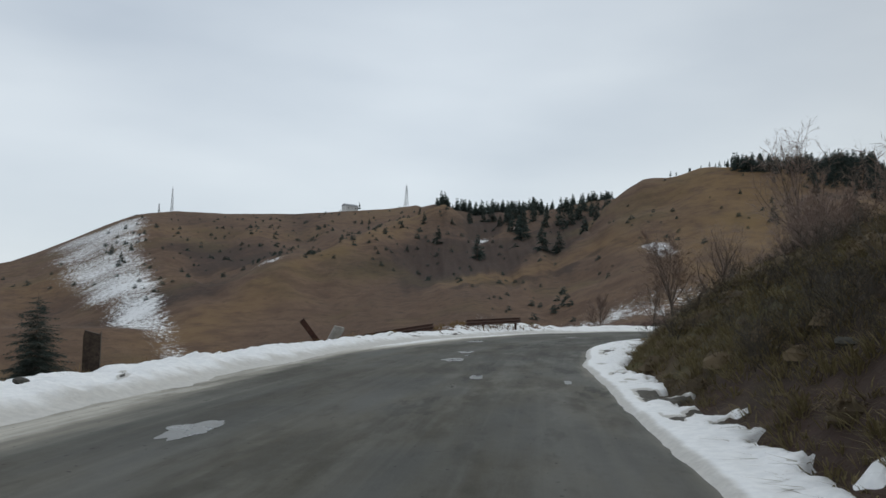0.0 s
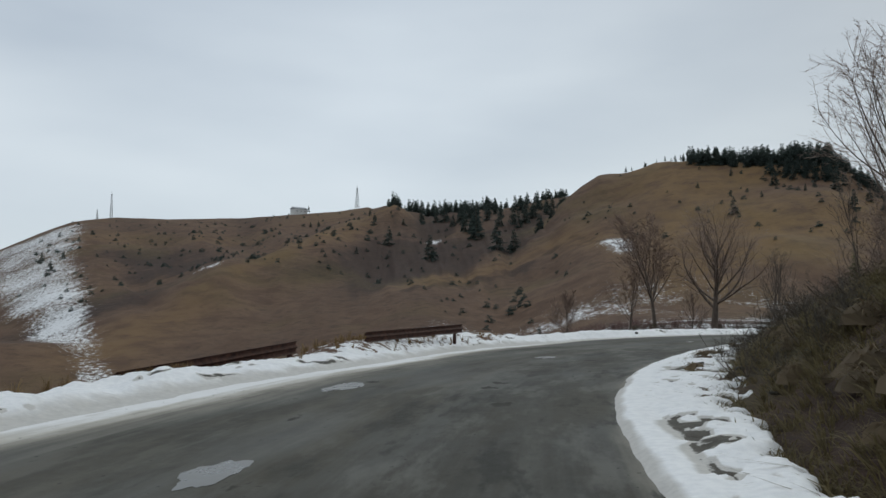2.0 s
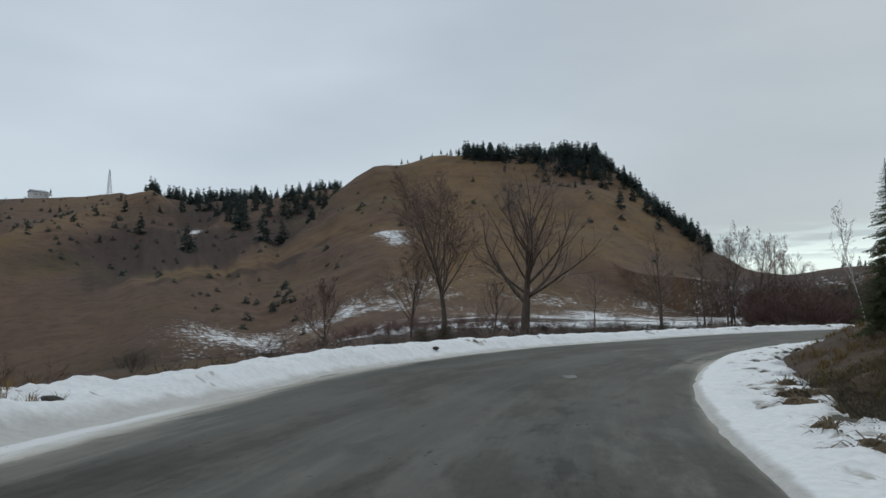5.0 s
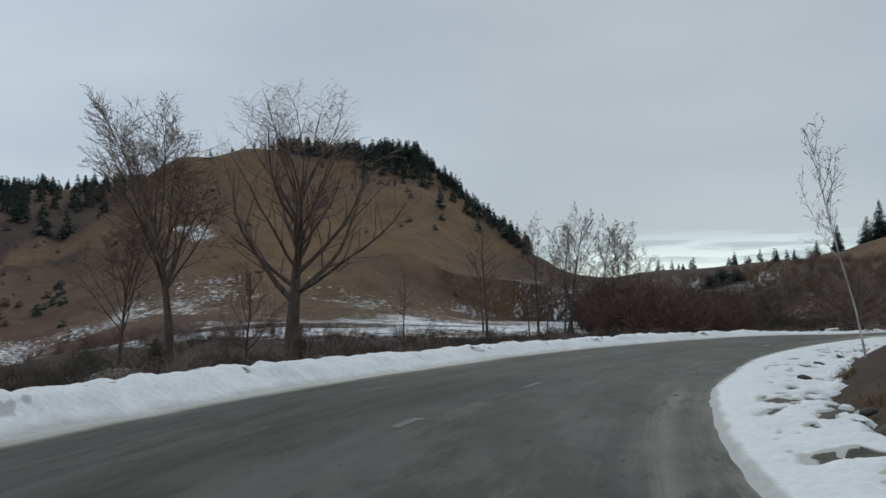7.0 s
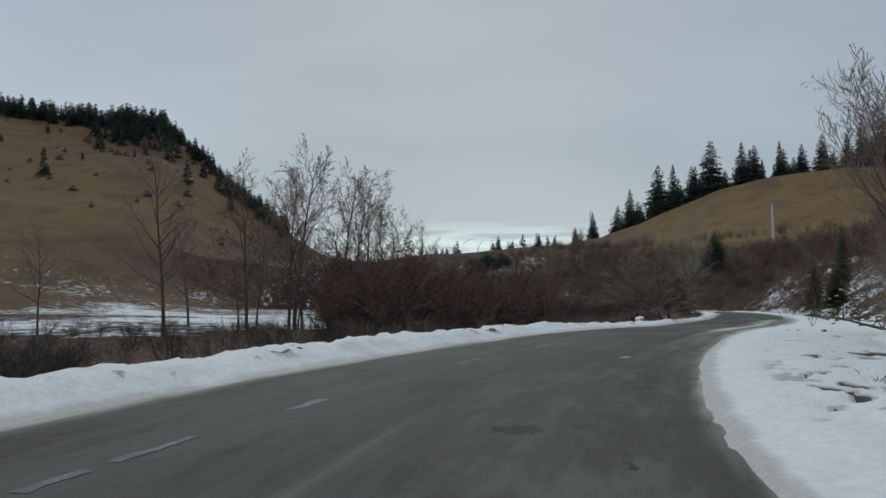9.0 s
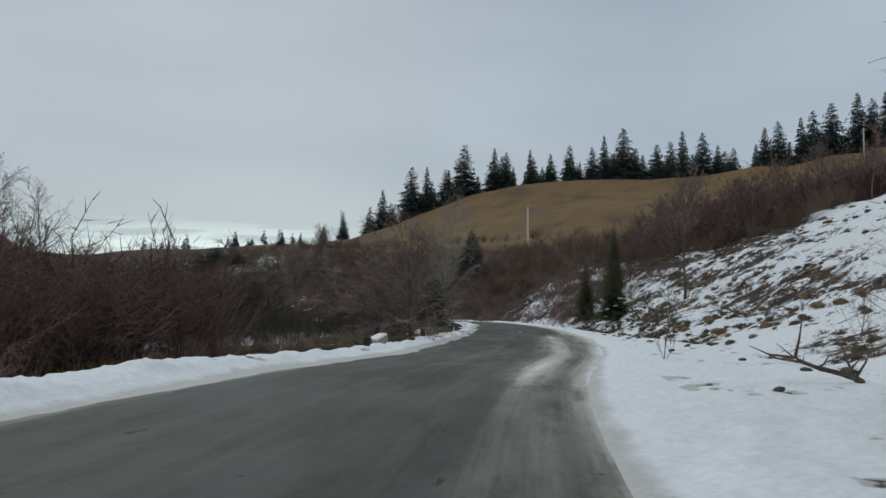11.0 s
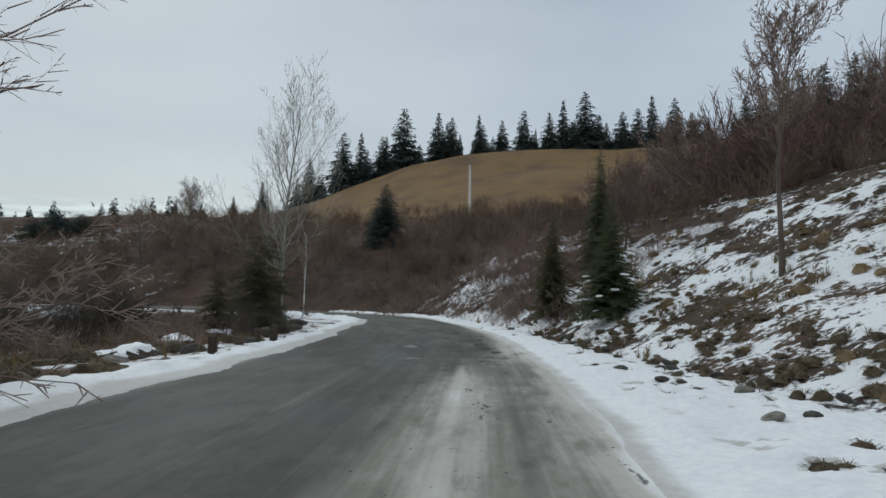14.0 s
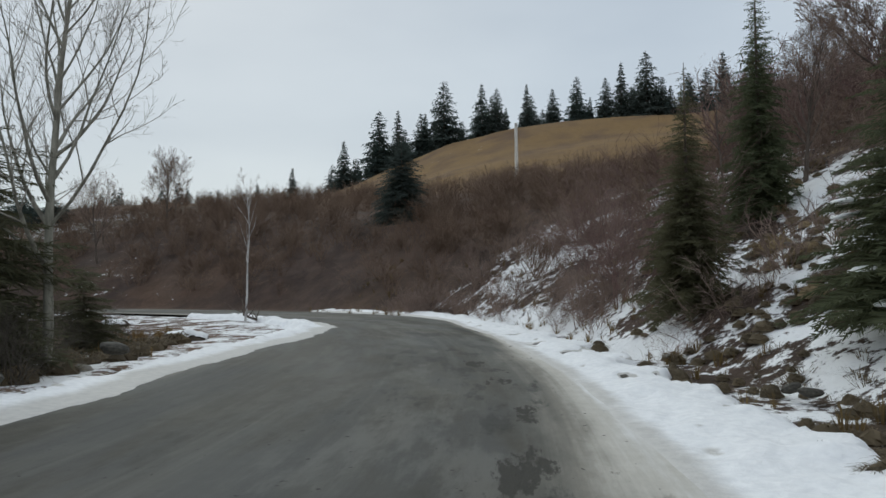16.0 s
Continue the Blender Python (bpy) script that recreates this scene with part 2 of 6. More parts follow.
def leaf_material(name, a, b, c, through_light=0.4):
    """Needles or blades: uneven colour from blade to blade, and some light passing through them."""
    m = Mat(name, 0.8, 0.2)
    col = m.mix(m.island(), a, b)
    col = m.mix(m.math("MULTIPLY", m.random(), 0.6), col, c)
    m.color(col)
    glow = m.t.nodes.new("ShaderNodeBsdfTranslucent")
    m.t.links.new(col, glow.inputs["Color"])
    mixer = m.t.nodes.new("ShaderNodeMixShader")
    mixer.inputs[0].default_value = through_light
    m.t.links.new(m.p.outputs[0], mixer.inputs[1])
    m.t.links.new(glow.outputs[0], mixer.inputs[2])
    m.t.links.new(mixer.outputs[0], m.t.nodes["Material Output"].inputs["Surface"])
    return m.m


def plain_material(name, a, b, rough=0.8, scale=8.0, metal=0.0, bump=0.4):
    m = Mat(name, rough, 0.35)
    n = m.noise(scale, 5, 0.65)
    m.color(m.mix(m.ramp(n, 0.3, 0.72), a, b))
    m.p.inputs["Metallic"].default_value = metal
    if bump:
        m.bump(n, bump, 0.02)
    return m.m


M_GROUND, M_ROAD, M_SNOW = ground_material(), asphalt_material(), snow_material()
M_BARK = bark_material("grey_brown_bark", (0.085, 0.067, 0.055), (0.175, 0.140, 0.115))
M_TWIG = bark_material("brown_twigs", (0.185, 0.135, 0.110), (0.310, 0.230, 0.188), 3.0)
M_PALETWIG = bark_material("pale_grey_twigs", (0.26, 0.235, 0.20), (0.40, 0.37, 0.32), 3.0)
M_DARKTWIG = bark_material("dark_grey_twigs", (0.058, 0.050, 0.041), (0.108, 0.092, 0.074), 3.0)
M_REDTWIG = bark_material("red_brown_twigs", (0.125, 0.080, 0.070), (0.215, 0.140, 0.120), 0.7)
M_BRUSH = bark_material("warm_brown_brush", (0.140, 0.094, 0.068), (0.235, 0.165, 0.118), 0.6)
M_PALE = bark_material("pale_aspen_bark", (0.17, 0.16, 0.13), (0.36, 0.34, 0.28))
M_BIRCH = bark_material("white_birch_bark", (0.28, 0.26, 0.25), (0.74, 0.72, 0.69), 9.0)
M_NEEDLE = leaf_material("dark_spruce_needles", (0.048, 0.066, 0.060), (0.088, 0.112, 0.098), (0.076, 0.086, 0.074), 0.42)
M_NEEDLE2 = leaf_material("olive_spruce_needles", (0.080, 0.084, 0.046), (0.150, 0.148, 0.084), (0.125, 0.108, 0.062), 0.5)
M_NEEDLE3 = leaf_material("green_spruce_needles", (0.070, 0.085, 0.046), (0.140, 0.155, 0.085), (0.120, 0.112, 0.066), 0.5)
M_NEEDLE4 = leaf_material("dull_olive_juniper", (0.070, 0.072, 0.042), (0.135, 0.130, 0.078), (0.11, 0.092, 0.058), 0.45)
M_TUSSOCK = leaf_material("weathered_tussock_grass", (0.100, 0.074, 0.048), (0.240, 0.178, 0.108), (0.14, 0.12, 0.08), 0.3)
M_GRASS = leaf_material("dry_tan_grass", (0.10, 0.060, 0.030), (0.31, 0.21, 0.10), (0.16, 0.12, 0.05))
M_BANKGRASS = leaf_material("olive_tan_bank_grass", (0.105, 0.082, 0.042), (0.250, 0.195, 0.100), (0.150, 0.138, 0.062), 0.35)
M_PALEGRASS = leaf_material("pale_tan_grass", (0.19, 0.135, 0.075), (0.38, 0.285, 0.165), (0.25, 0.20, 0.12), 0.35)
M_ROCK = plain_material("grey_lichen_rock", (0.12, 0.11, 0.09), (0.27, 0.25, 0.21), 0.9, 4.0)
M_DARKROCK = plain_material("dark_wet_stone", (0.035, 0.032, 0.026), (0.09, 0.082, 0.065), 0.8, 9.0)
M_EARTH = plain_material("dark_frozen_earth", (0.040, 0.030, 0.022), (0.115, 0.085, 0.060), 0.95, 6.0, 0.0, 0.8)
M_RUST = plain_material("rusty_steel", (0.035, 0.017, 0.012), (0.100, 0.045, 0.030), 0.85, 7.0)
M_WOOD = plain_material("weathered_dark_wood", (0.030, 0.022, 0.016), (0.080, 0.058, 0.042), 0.9, 12.0)
M_CONCRETE = plain_material("stained_concrete", (0.24, 0.22, 0.19), (0.40, 0.38, 0.34), 0.9, 5.0)
M_POLE = plain_material("pale_concrete_pole", (0.62, 0.58, 0.52), (0.80, 0.77, 0.72), 0.85, 5.0)
M_STEEL = plain_material("galvanised_mast_steel", (0.28, 0.29, 0.30), (0.42, 0.43, 0.44), 0.6, 3.0, 0.3)
M_WALL = plain_material("white_rendered_wall", (0.68, 0.68, 0.66), (0.80, 0.80, 0.78), 0.9, 0.6)
M_ROOF = plain_material("grey_tin_roof", (0.28, 0.29, 0.31), (0.45, 0.46, 0.48), 0.6, 0.8)
M_GLASS = plain_material("dark_window_glass", (0.03, 0.035, 0.04), (0.05, 0.055, 0.06), 0.15, 1.0, 0.0, 0.0)

# ---- the road's line, as driven, and the ground's shape ----
LINE = [(-9, -75, 0.1), (-5, -45, 0.05), (-1.6, -18, 0.0), (0.0, 0.0, 0.0), (1.25, 13.4, 0.04), (2.87, 26.0, 0.11),
        (4.72, 33.9, 0.14), (8.5, 43.2, 0.1), (13.1, 52.1, 0.02), (17.0, 57.9, 0.0), (23.4, 65.3, -0.06), (31.0, 71.9, -0.18),
        (38.7, 76.8, -0.19), (47.8, 81.0, -0.2), (58.8, 85.0, -0.22), (71.1, 88.3, -0.42), (84.5, 93.0, -0.62),
        (93.4, 96.4, -0.78), (104.0, 100.8, -0.84), (113.0, 106.2, -0.86), (119.3, 112.0, -0.86), (123.4, 119.0, -0.86),
        (125.8, 128.0, -0.86), (127.0, 139.0, -0.86), (127.4, 154.0, -0.8), (126.0, 178.0, -0.6)]


def spline(points, step):
    """Catmull-Rom through the points, at even steps of its length."""
    p = np.array(points, float)
    p = np.vstack([2 * p[0] - p[1], p, 2 * p[-1] - p[-2]])
    out = []
    for i in range(1, len(p) - 2):
        d = [np.linalg.norm(p[i + k + 1, :2] - p[i + k, :2]) ** 0.5 for k in (-1, 0, 1)]
        t0, t1, t2, t3 = 0, d[0], d[0] + d[1], d[0] + d[1] + d[2]
        for t in np.linspace(t1, t2, 40, endpoint=False):
            a1 = (t1 - t) / (t1 - t0) * p[i - 1] + (t - t0) / (t1 - t0) * p[i]
            a2 = (t2 - t) / (t2 - t1) * p[i] + (t - t1) / (t2 - t1) * p[i + 1]
            a3 = (t3 - t) / (t3 - t2) * p[i + 1] + (t - t2) / (t3 - t2) * p[i + 2]
            b1 = (t2 - t) / (t2 - t0) * a1 + (t - t0) / (t2 - t0) * a2
            b2 = (t3 - t) / (t3 - t1) * a2 + (t - t1) / (t3 - t1) * a3
            out.append((t2 - t) / (t2 - t1) * b1 + (t - t1) / (t2 - t1) * b2)
    out = np.array(out + [p[-2]])
    s = np.r_[0, np.cumsum(np.hypot(*np.diff(out[:, :2], axis=0).T))]
    ss = np.arange(0, s[-1], step)
    return ss, np.stack([np.interp(ss, s, out[:, k]) for k in range(3)], 1)


S_ALL, XYZ = spline(LINE, 0.25)
S_ZERO = S_ALL[np.argmin(np.hypot(XYZ[:, 0], XYZ[:, 1]))]
S_ALL = S_ALL - S_ZERO  # 0 m where the drive begins
TAN = np.gradient(XYZ[:, :2], axis=0)
TAN /= np.linalg.norm(TAN, axis=1, keepdims=True)


def on_road(s, l):
    """x, y and the road's height at s metres along and l metres to the left of the driven line."""
    x, y, z = (np.interp(s, S_ALL, XYZ[:, k]) for k in range(3))
    tx, ty = np.interp(s, S_ALL, TAN[:, 0]), np.interp(s, S_ALL, TAN[:, 1])
    return x - ty * l, y + tx * l, z


def station(x, y):
    """Metres along and to the left of the driven line, for arrays of places."""
    x, y = np.asarray(x, float), np.asarray(y, float)
    s, l = np.empty(x.size), np.empty(x.size)
    xf, yf = x.ravel(), y.ravel()
    coarse = np.arange(0, len(S_ALL), 8)
    for a in range(0, x.size, 20000):
        px, py = xf[a:a + 20000], yf[a:a + 20000]
        k = coarse[np.argmin((px[:, None] - XYZ[coarse, 0]) ** 2 + (py[:, None] - XYZ[coarse, 1]) ** 2, 1)]
        idx = np.clip(k[:, None] + np.arange(-8, 9), 0, len(S_ALL) - 1)
        j = np.argmin((px[:, None] - XYZ[idx, 0]) ** 2 + (py[:, None] - XYZ[idx, 1]) ** 2, 1)
        k = idx[np.arange(len(k)), j]
        vx, vy = px - XYZ[k, 0], py - XYZ[k, 1]
        s[a:a + 20000] = S_ALL[k] + vx * TAN[k, 0] + vy * TAN[k, 1]
        l[a:a + 20000] = np.where(np.abs(vx * TAN[k, 0] + vy * TAN[k, 1]) > 3, np.sign(-vx * TAN[k, 1] + vy * TAN[k, 0]) * np.hypot(vx, vy), -vx * TAN[k, 1] + vy * TAN[k, 0])
    return s.reshape(x.shape), l.reshape(x.shape)


def hash2(i, j, seed):
    v = np.sin(i * 127.1 + j * 311.7 + seed * 74.7) * 43758.5453
    return v - np.floor(v)


def vnoise(x, y, scale, seed=0.0, octaves=4):
    """Smooth value noise between -1 and 1, for arrays; scale is the size of its largest lumps."""
    x, y = np.asarray(x, float) / scale, np.asarray(y, float) / scale
    total, amp, norm = 0.0, 1.0, 0.0
    for o in range(octaves):
        i, j = np.floor(x), np.floor(y)
        u, v = x - i, y - j
        u, v = u * u * (3 - 2 * u), v * v * (3 - 2 * v)
        a, b = hash2(i, j, seed + o), hash2(i + 1, j, seed + o)
        c, d = hash2(i, j + 1, seed + o), hash2(i + 1, j + 1, seed + o)
        total = total + amp * ((a * (1 - u) + b * u) * (1 - v) + (c * (1 - u) + d * u) * v)
        norm, amp = norm + amp, amp * 0.5
        x, y = 1.62 * x + 1.22 * y + 11.3, 1.62 * y - 1.22 * x + 7.7
    return 2 * total / norm - 1


def sstep(a, b, x):
    t = np.clip((x - a) / (b - a), 0, 1)
    return t * t * (3 - 2 * t)


def table(text):
    return np.array([[float(v) for v in row.split()] for row in text.split(",")]).T


# pavement's edges and the snow strips, by metres along: left of the driven line is positive
LEFT = table("-80 5.2, 0 4.6, 10 5.1, 22 5.5, 33 4.9, 38 4.9, 45 5.6, 60 5.9, 95 5.7, 110 5.2, 124 4.8, 160 5.0, 166 4.5, 171 3.4, 175 2.6, 190 2.6, 260 2.6")
RIGHT = table("-80 -1.6, 8 -1.5, 20 -1.1, 40 -1.4, 84 -1.45, 92 -1.15, 100 -0.95, 108 -0.8, 122 -0.8, 140 -1.25, 150 -1.2, 158 -0.9, 166 -0.8, 173 -1.0, 183 -2.7, 260 -2.8")
BERM = table("-80 2.4, 0 2.6, 20 2.8, 45 2.2, 60 2.8, 95 2.6, 112 2.2, 119 1.9, 136 1.7, 144 1.5, 160 1.2, 175 1.4, 260 1.6")
STRIP = table("-80 0.9, 8 0.9, 20 0.95, 27 1.5, 36 2.0, 50 2.0, 70 1.7, 84 2.6, 96 4.6, 112 5.6, 132 4.6, 146 2.8, 158 1.5, 260 1.3")
PILE = table("-80 .22, 8 .20, 22 .15, 46 .17, 62 .36, 80 .35, 95 .30, 112 .24, 119 .14, 138 .13, 146 .13, 260 .15")
# the bank on the right: toe's distance, steepness, height, by metres along
TOE = table("-80 2.3, 8 2.3, 21 2.2, 29 2.9, 42 3.4, 55 3.6, 70 3.0, 84 3.6, 100 4.6, 108 4.8, 118 6.2, 136 5.8, 152 4.0, 165 2.9, 174 3.1, 184 4.4, 260 4.5")
STEEP = table("-80 1.05, 30 1.0, 42 0.85, 54 0.5, 66 0.5, 84 0.6, 104 0.6, 114 0.42, 130 0.40, 150 0.5, 168 0.75, 260 0.8")
HIGH = table("-80 5.2, 22 4.8, 36 4.2, 46 3.0, 56 1.6, 70 1.8, 84 3.2, 100 4.6, 112 8, 125 10.4, 145 9.4, 165 7, 178 6.5, 260 6")

CX, CY = 15.0, 50.0  # the middle from which bearings to the hills are told
FLOOR = table("-180 -8, -90 -26, -40 -27, -20 -24, -8 -19, 0 -12, 6 -6, 11 -1.5, 18 0.0, 60 0.0, 95 2, 180 2")
# crest lines: bearing, distance, height
RIDGE = table("-180 620 8, -60 640 6, -45 640 14, -33.2 665 30, -29.8 683 48, -27 701 68, -24.8 720 82, -22.3 749 90, -16.6 736 90, -13 724 92, -9.7 723 96, "
              "-5.5 711 100, -3 651 94, -0.6 600 80, 5.3 545 78, 9.6 540 85, 14 540 84, 22 560 70, 30 560 35, 40 560 12, 180 600 5")
DOME = table("-180 250 -20, -10 240 -20, -3 255 1, 0 290 10, 2.1 317 19, 4.8 351 28, 6.5 374 39, 8 405 50, 9 426 63, 9.9 438 71.5, 10.9 446 77, 12 450 83.5, 13.7 447 84.4, 15.5 439 86, 17.1 435 88.4, 19.2 428 85.8, 20.9 420 83, "
             "27.9 392 77, 30.4 365 56.5, 32.5 342 40.5, 34.5 310 28, 36 275 19.5, 38 235 12, 40 215 8, 46 215 3, 60 215 -10, 180 215 -20")
GOLD = table("-180 230 -10, 30 230 -4, 38 228 5, 43.7 227 12, 47.1 207 12.8, 51 226 14, 53.3 240 14.8, 55.6 285 20.4, 58 278 23.6, 62.3 272 32, 64.5 268 33.6, "
             "66.7 266 34.6, 70.4 260 34.4, 75.8 254 34.8, 79.7 245 35, 84 235 36, 92 220 37, 115 200 34, 150 180 28, 180 200 15")


def layer(crest, az, r, start, power, back, foot=0.0):
    rc, zc = np.interp(az, crest[0], crest[1]), np.interp(az, crest[0], crest[2])
    t = np.clip((r - start) / (rc - start), 0, None)
    return np.where(t < 1, foot + (zc - foot) * np.clip(t, 0, 1) ** power, zc - np.abs(zc) * back * (t - 1)), zc


# worn grass spurs, scrubby gullies on the far slopes and small snow fields: places x, y
SPURS = [table(t) for t in ("-15 559, -36 566, -51 455, -65 405, -83 338, -84 236", "76 328, 67 387, 43 373, 11 351, -5 318")]
GULLIES = [table(t) for t in ("-110 314, -105 342, -93 353", "-171 506, -137 489, -93 383", "-52 370, -32 381, -15 444, 2 465", "-27 328, -10 387, 13 414, 36 433", "20 458, 41 458, 70 515")]
PATCHES = table("-89 378, 78 325, 76 306, 12 504, 37 528").T


def near_line(x, y, line, width):
    """How near places lie to a broken line: 1 on it, fading to 0 over the width."""
    best = np.full(np.shape(x), 1e9)
    for i in range(line.shape[1] - 1):
        a, b = line[:, i], line[:, i + 1]
        d = b - a
        t = np.clip(((x - a[0]) * d[0] + (y - a[1]) * d[1]) / (d @ d), 0, 1)
        best = np.minimum(best, np.hypot(x - a[0] - t * d[0], y - a[1] - t * d[1]))
    return np.exp(-(best / width) ** 2)


def ground(x, y):
    """The ground's height at places, as the valley, the hills, the road's bed and its banks make it."""
    x, y = np.asarray(x, float), np.asarray(y, float)
    az, r = np.degrees(np.arctan2(x - CX, y - CY)), np.hypot(x - CX, y - CY)
    s, l = station(x, y)
    zr = np.interp(s, S_ALL, XYZ[:, 2])
    gullies = vnoise(az * 3.2, r * 0.05, 9, 3, 4)
    west = 1 - sstep(-6, 8, az)
    floor = np.interp(az, FLOOR[0], FLOOR[1]) * (west * sstep(5, 80, r) + (1 - west) * sstep(20, 170, r))
    a, za = layer(RIDGE, az, r, 190.0 - 120.0 * west, 1.15 + 0.1 * west, 0.5, floor)
    b, zb = layer(DOME, az, r, 140.0, 1.45, 0.55, floor)
    c, zc = layer(GOLD, az, r, 105.0, 1.45, 0.35, floor)
    near = sstep(150, 400, r)
    a = a + (gullies * 9 + 9 * near_line(x, y, SPURS[0], 28)) * near * np.clip((a - floor) / 30, 0, 1) * np.clip((za - a) / 25, 0, 1)
    b = b + vnoise(x, y, 70, 5) * 8.0 * sstep(140, 260, r) * np.clip((zb - b) / 18, 0, 1) * np.clip((b - floor) / 8, 0, 1)
    c = c + vnoise(x, y, 38, 8) * 2.0 * np.clip((zc - c) / 9, 0, 1) * np.clip((c - floor) / 4, 0, 1)
    hills = np.maximum(np.maximum(a, b), c)
    hills = np.maximum(hills, floor)
    hills = hills + 8.3 * np.exp(-((x - 152) / 26) ** 2 - ((y - 160) / 22) ** 2) * sstep(8, 22, np.abs(l))
    far = np.maximum(hills, floor) + vnoise(x, y, 24, 2, 5) * 0.7 * sstep(40, 120, r)
    # beside the road
    lump = vnoise(x, y, 3.2, 12, 4)
    left = np.interp(s, LEFT[0], LEFT[1]) + 1.6
    fall = (0.55 - 0.38 * sstep(94, 108, s)) * sstep(0, 6, l - left) + 0.25 * sstep(6, 30, l - left)
    part = 1 - sstep(30, 75, s)
    fall = fall + part * (0.30 * np.clip(l - left - 1.5, 0, 30) + 1.2 * sstep(1.5, 8, l - left)) - (0.22 + 0.36 * sstep(36, 40, s)) * np.exp(-((l - left - 0.8) / 1.9) ** 2) * sstep(24, 34, s) * (1 - sstep(50, 58, s))
    leftz = zr - fall + lump * 0.16 * sstep(0.5, 3, l - left)
    blend = sstep(12, 70 - 30 * part, l - left)
    leftz = leftz * (1 - blend) + far * blend
    toe, steep, high = (np.interp(s, k[0], k[1]) for k in (TOE, STEEP, HIGH))
    d = np.clip(-l - toe, 0, None)
    rise = high * (1 - np.exp(-d * steep / high)) + 0.13 * np.clip(d - 4, 0, 60) + 0.08 * np.clip(d - 4, 0, 18) * sstep(100, 118, s) * (1 - sstep(166, 182, s))
    rightz = zr - 0.02 + rise + lump * (0.10 + 0.45 * np.clip(steep - 0.45, 0, 1)) * sstep(0.3, 2.5, d) + vnoise(x, y, 1.1, 19, 3) * 0.16 * sstep(0.2, 1.5, d)
    # trodden ledges on the snowy slope
    rightz = rightz + 0.20 * vnoise(s * 0.42, l, 1.5, 91, 3) * sstep(0.4, 2.5, d) * sstep(84, 104, s) * (1 - sstep(24, 32, d))
    blend = sstep(25, 85, d)
    rightz = rightz * (1 - blend) + np.maximum(far, rightz * 0.6) * blend
    z = np.where(l > 2, leftz, rightz)
    bed = sstep(-1.7, -1.0, l) * (1 - sstep(left - 1.0, left, l))
    return z - bed * 0.25 - 0.05


def grid_mesh(name, verts, rows, cols, material, smooth=True):
    """A sheet from rows x cols places, row by row."""
    me = bpy.data.meshes.new(name)
    i = np.arange(rows * cols).reshape(rows, cols)
    quads = np.stack([i[:-1, :-1], i[:-1, 1:], i[1:, 1:], i[1:, :-1]], -1).reshape(-1, 4)
    me.vertices.add(rows * cols)
    me.vertices.foreach_set("co", np.asarray(verts, np.float32).ravel())
    me.loops.add(quads.size)
    me.loops.foreach_set("vertex_index", quads.ravel().astype(np.int32))
    me.polygons.add(len(quads))
    me.polygons.foreach_set("loop_start", np.arange(0, quads.size, 4, dtype=np.int32))
    me.polygons.foreach_set("use_smooth", np.full(len(quads), smooth))
    me.update(calc_edges=True)
    me.materials.append(material)
    return me


def set_attr(me, name, values):
    me.attributes.new(name, "FLOAT", "POINT").data.foreach_set("value", np.asarray(values, np.float32).ravel())


def axis(lo, hi, step, far, grow):
    out, d = [lo], step
    while out[0] > -far:
        d *= grow
        out.insert(0, out[0] - d)
    out += list(np.arange(lo + step, hi, step))
    d = step
    while out[-1] < far:
        d *= grow
        out.append(out[-1] + d)
    return np.array(out)


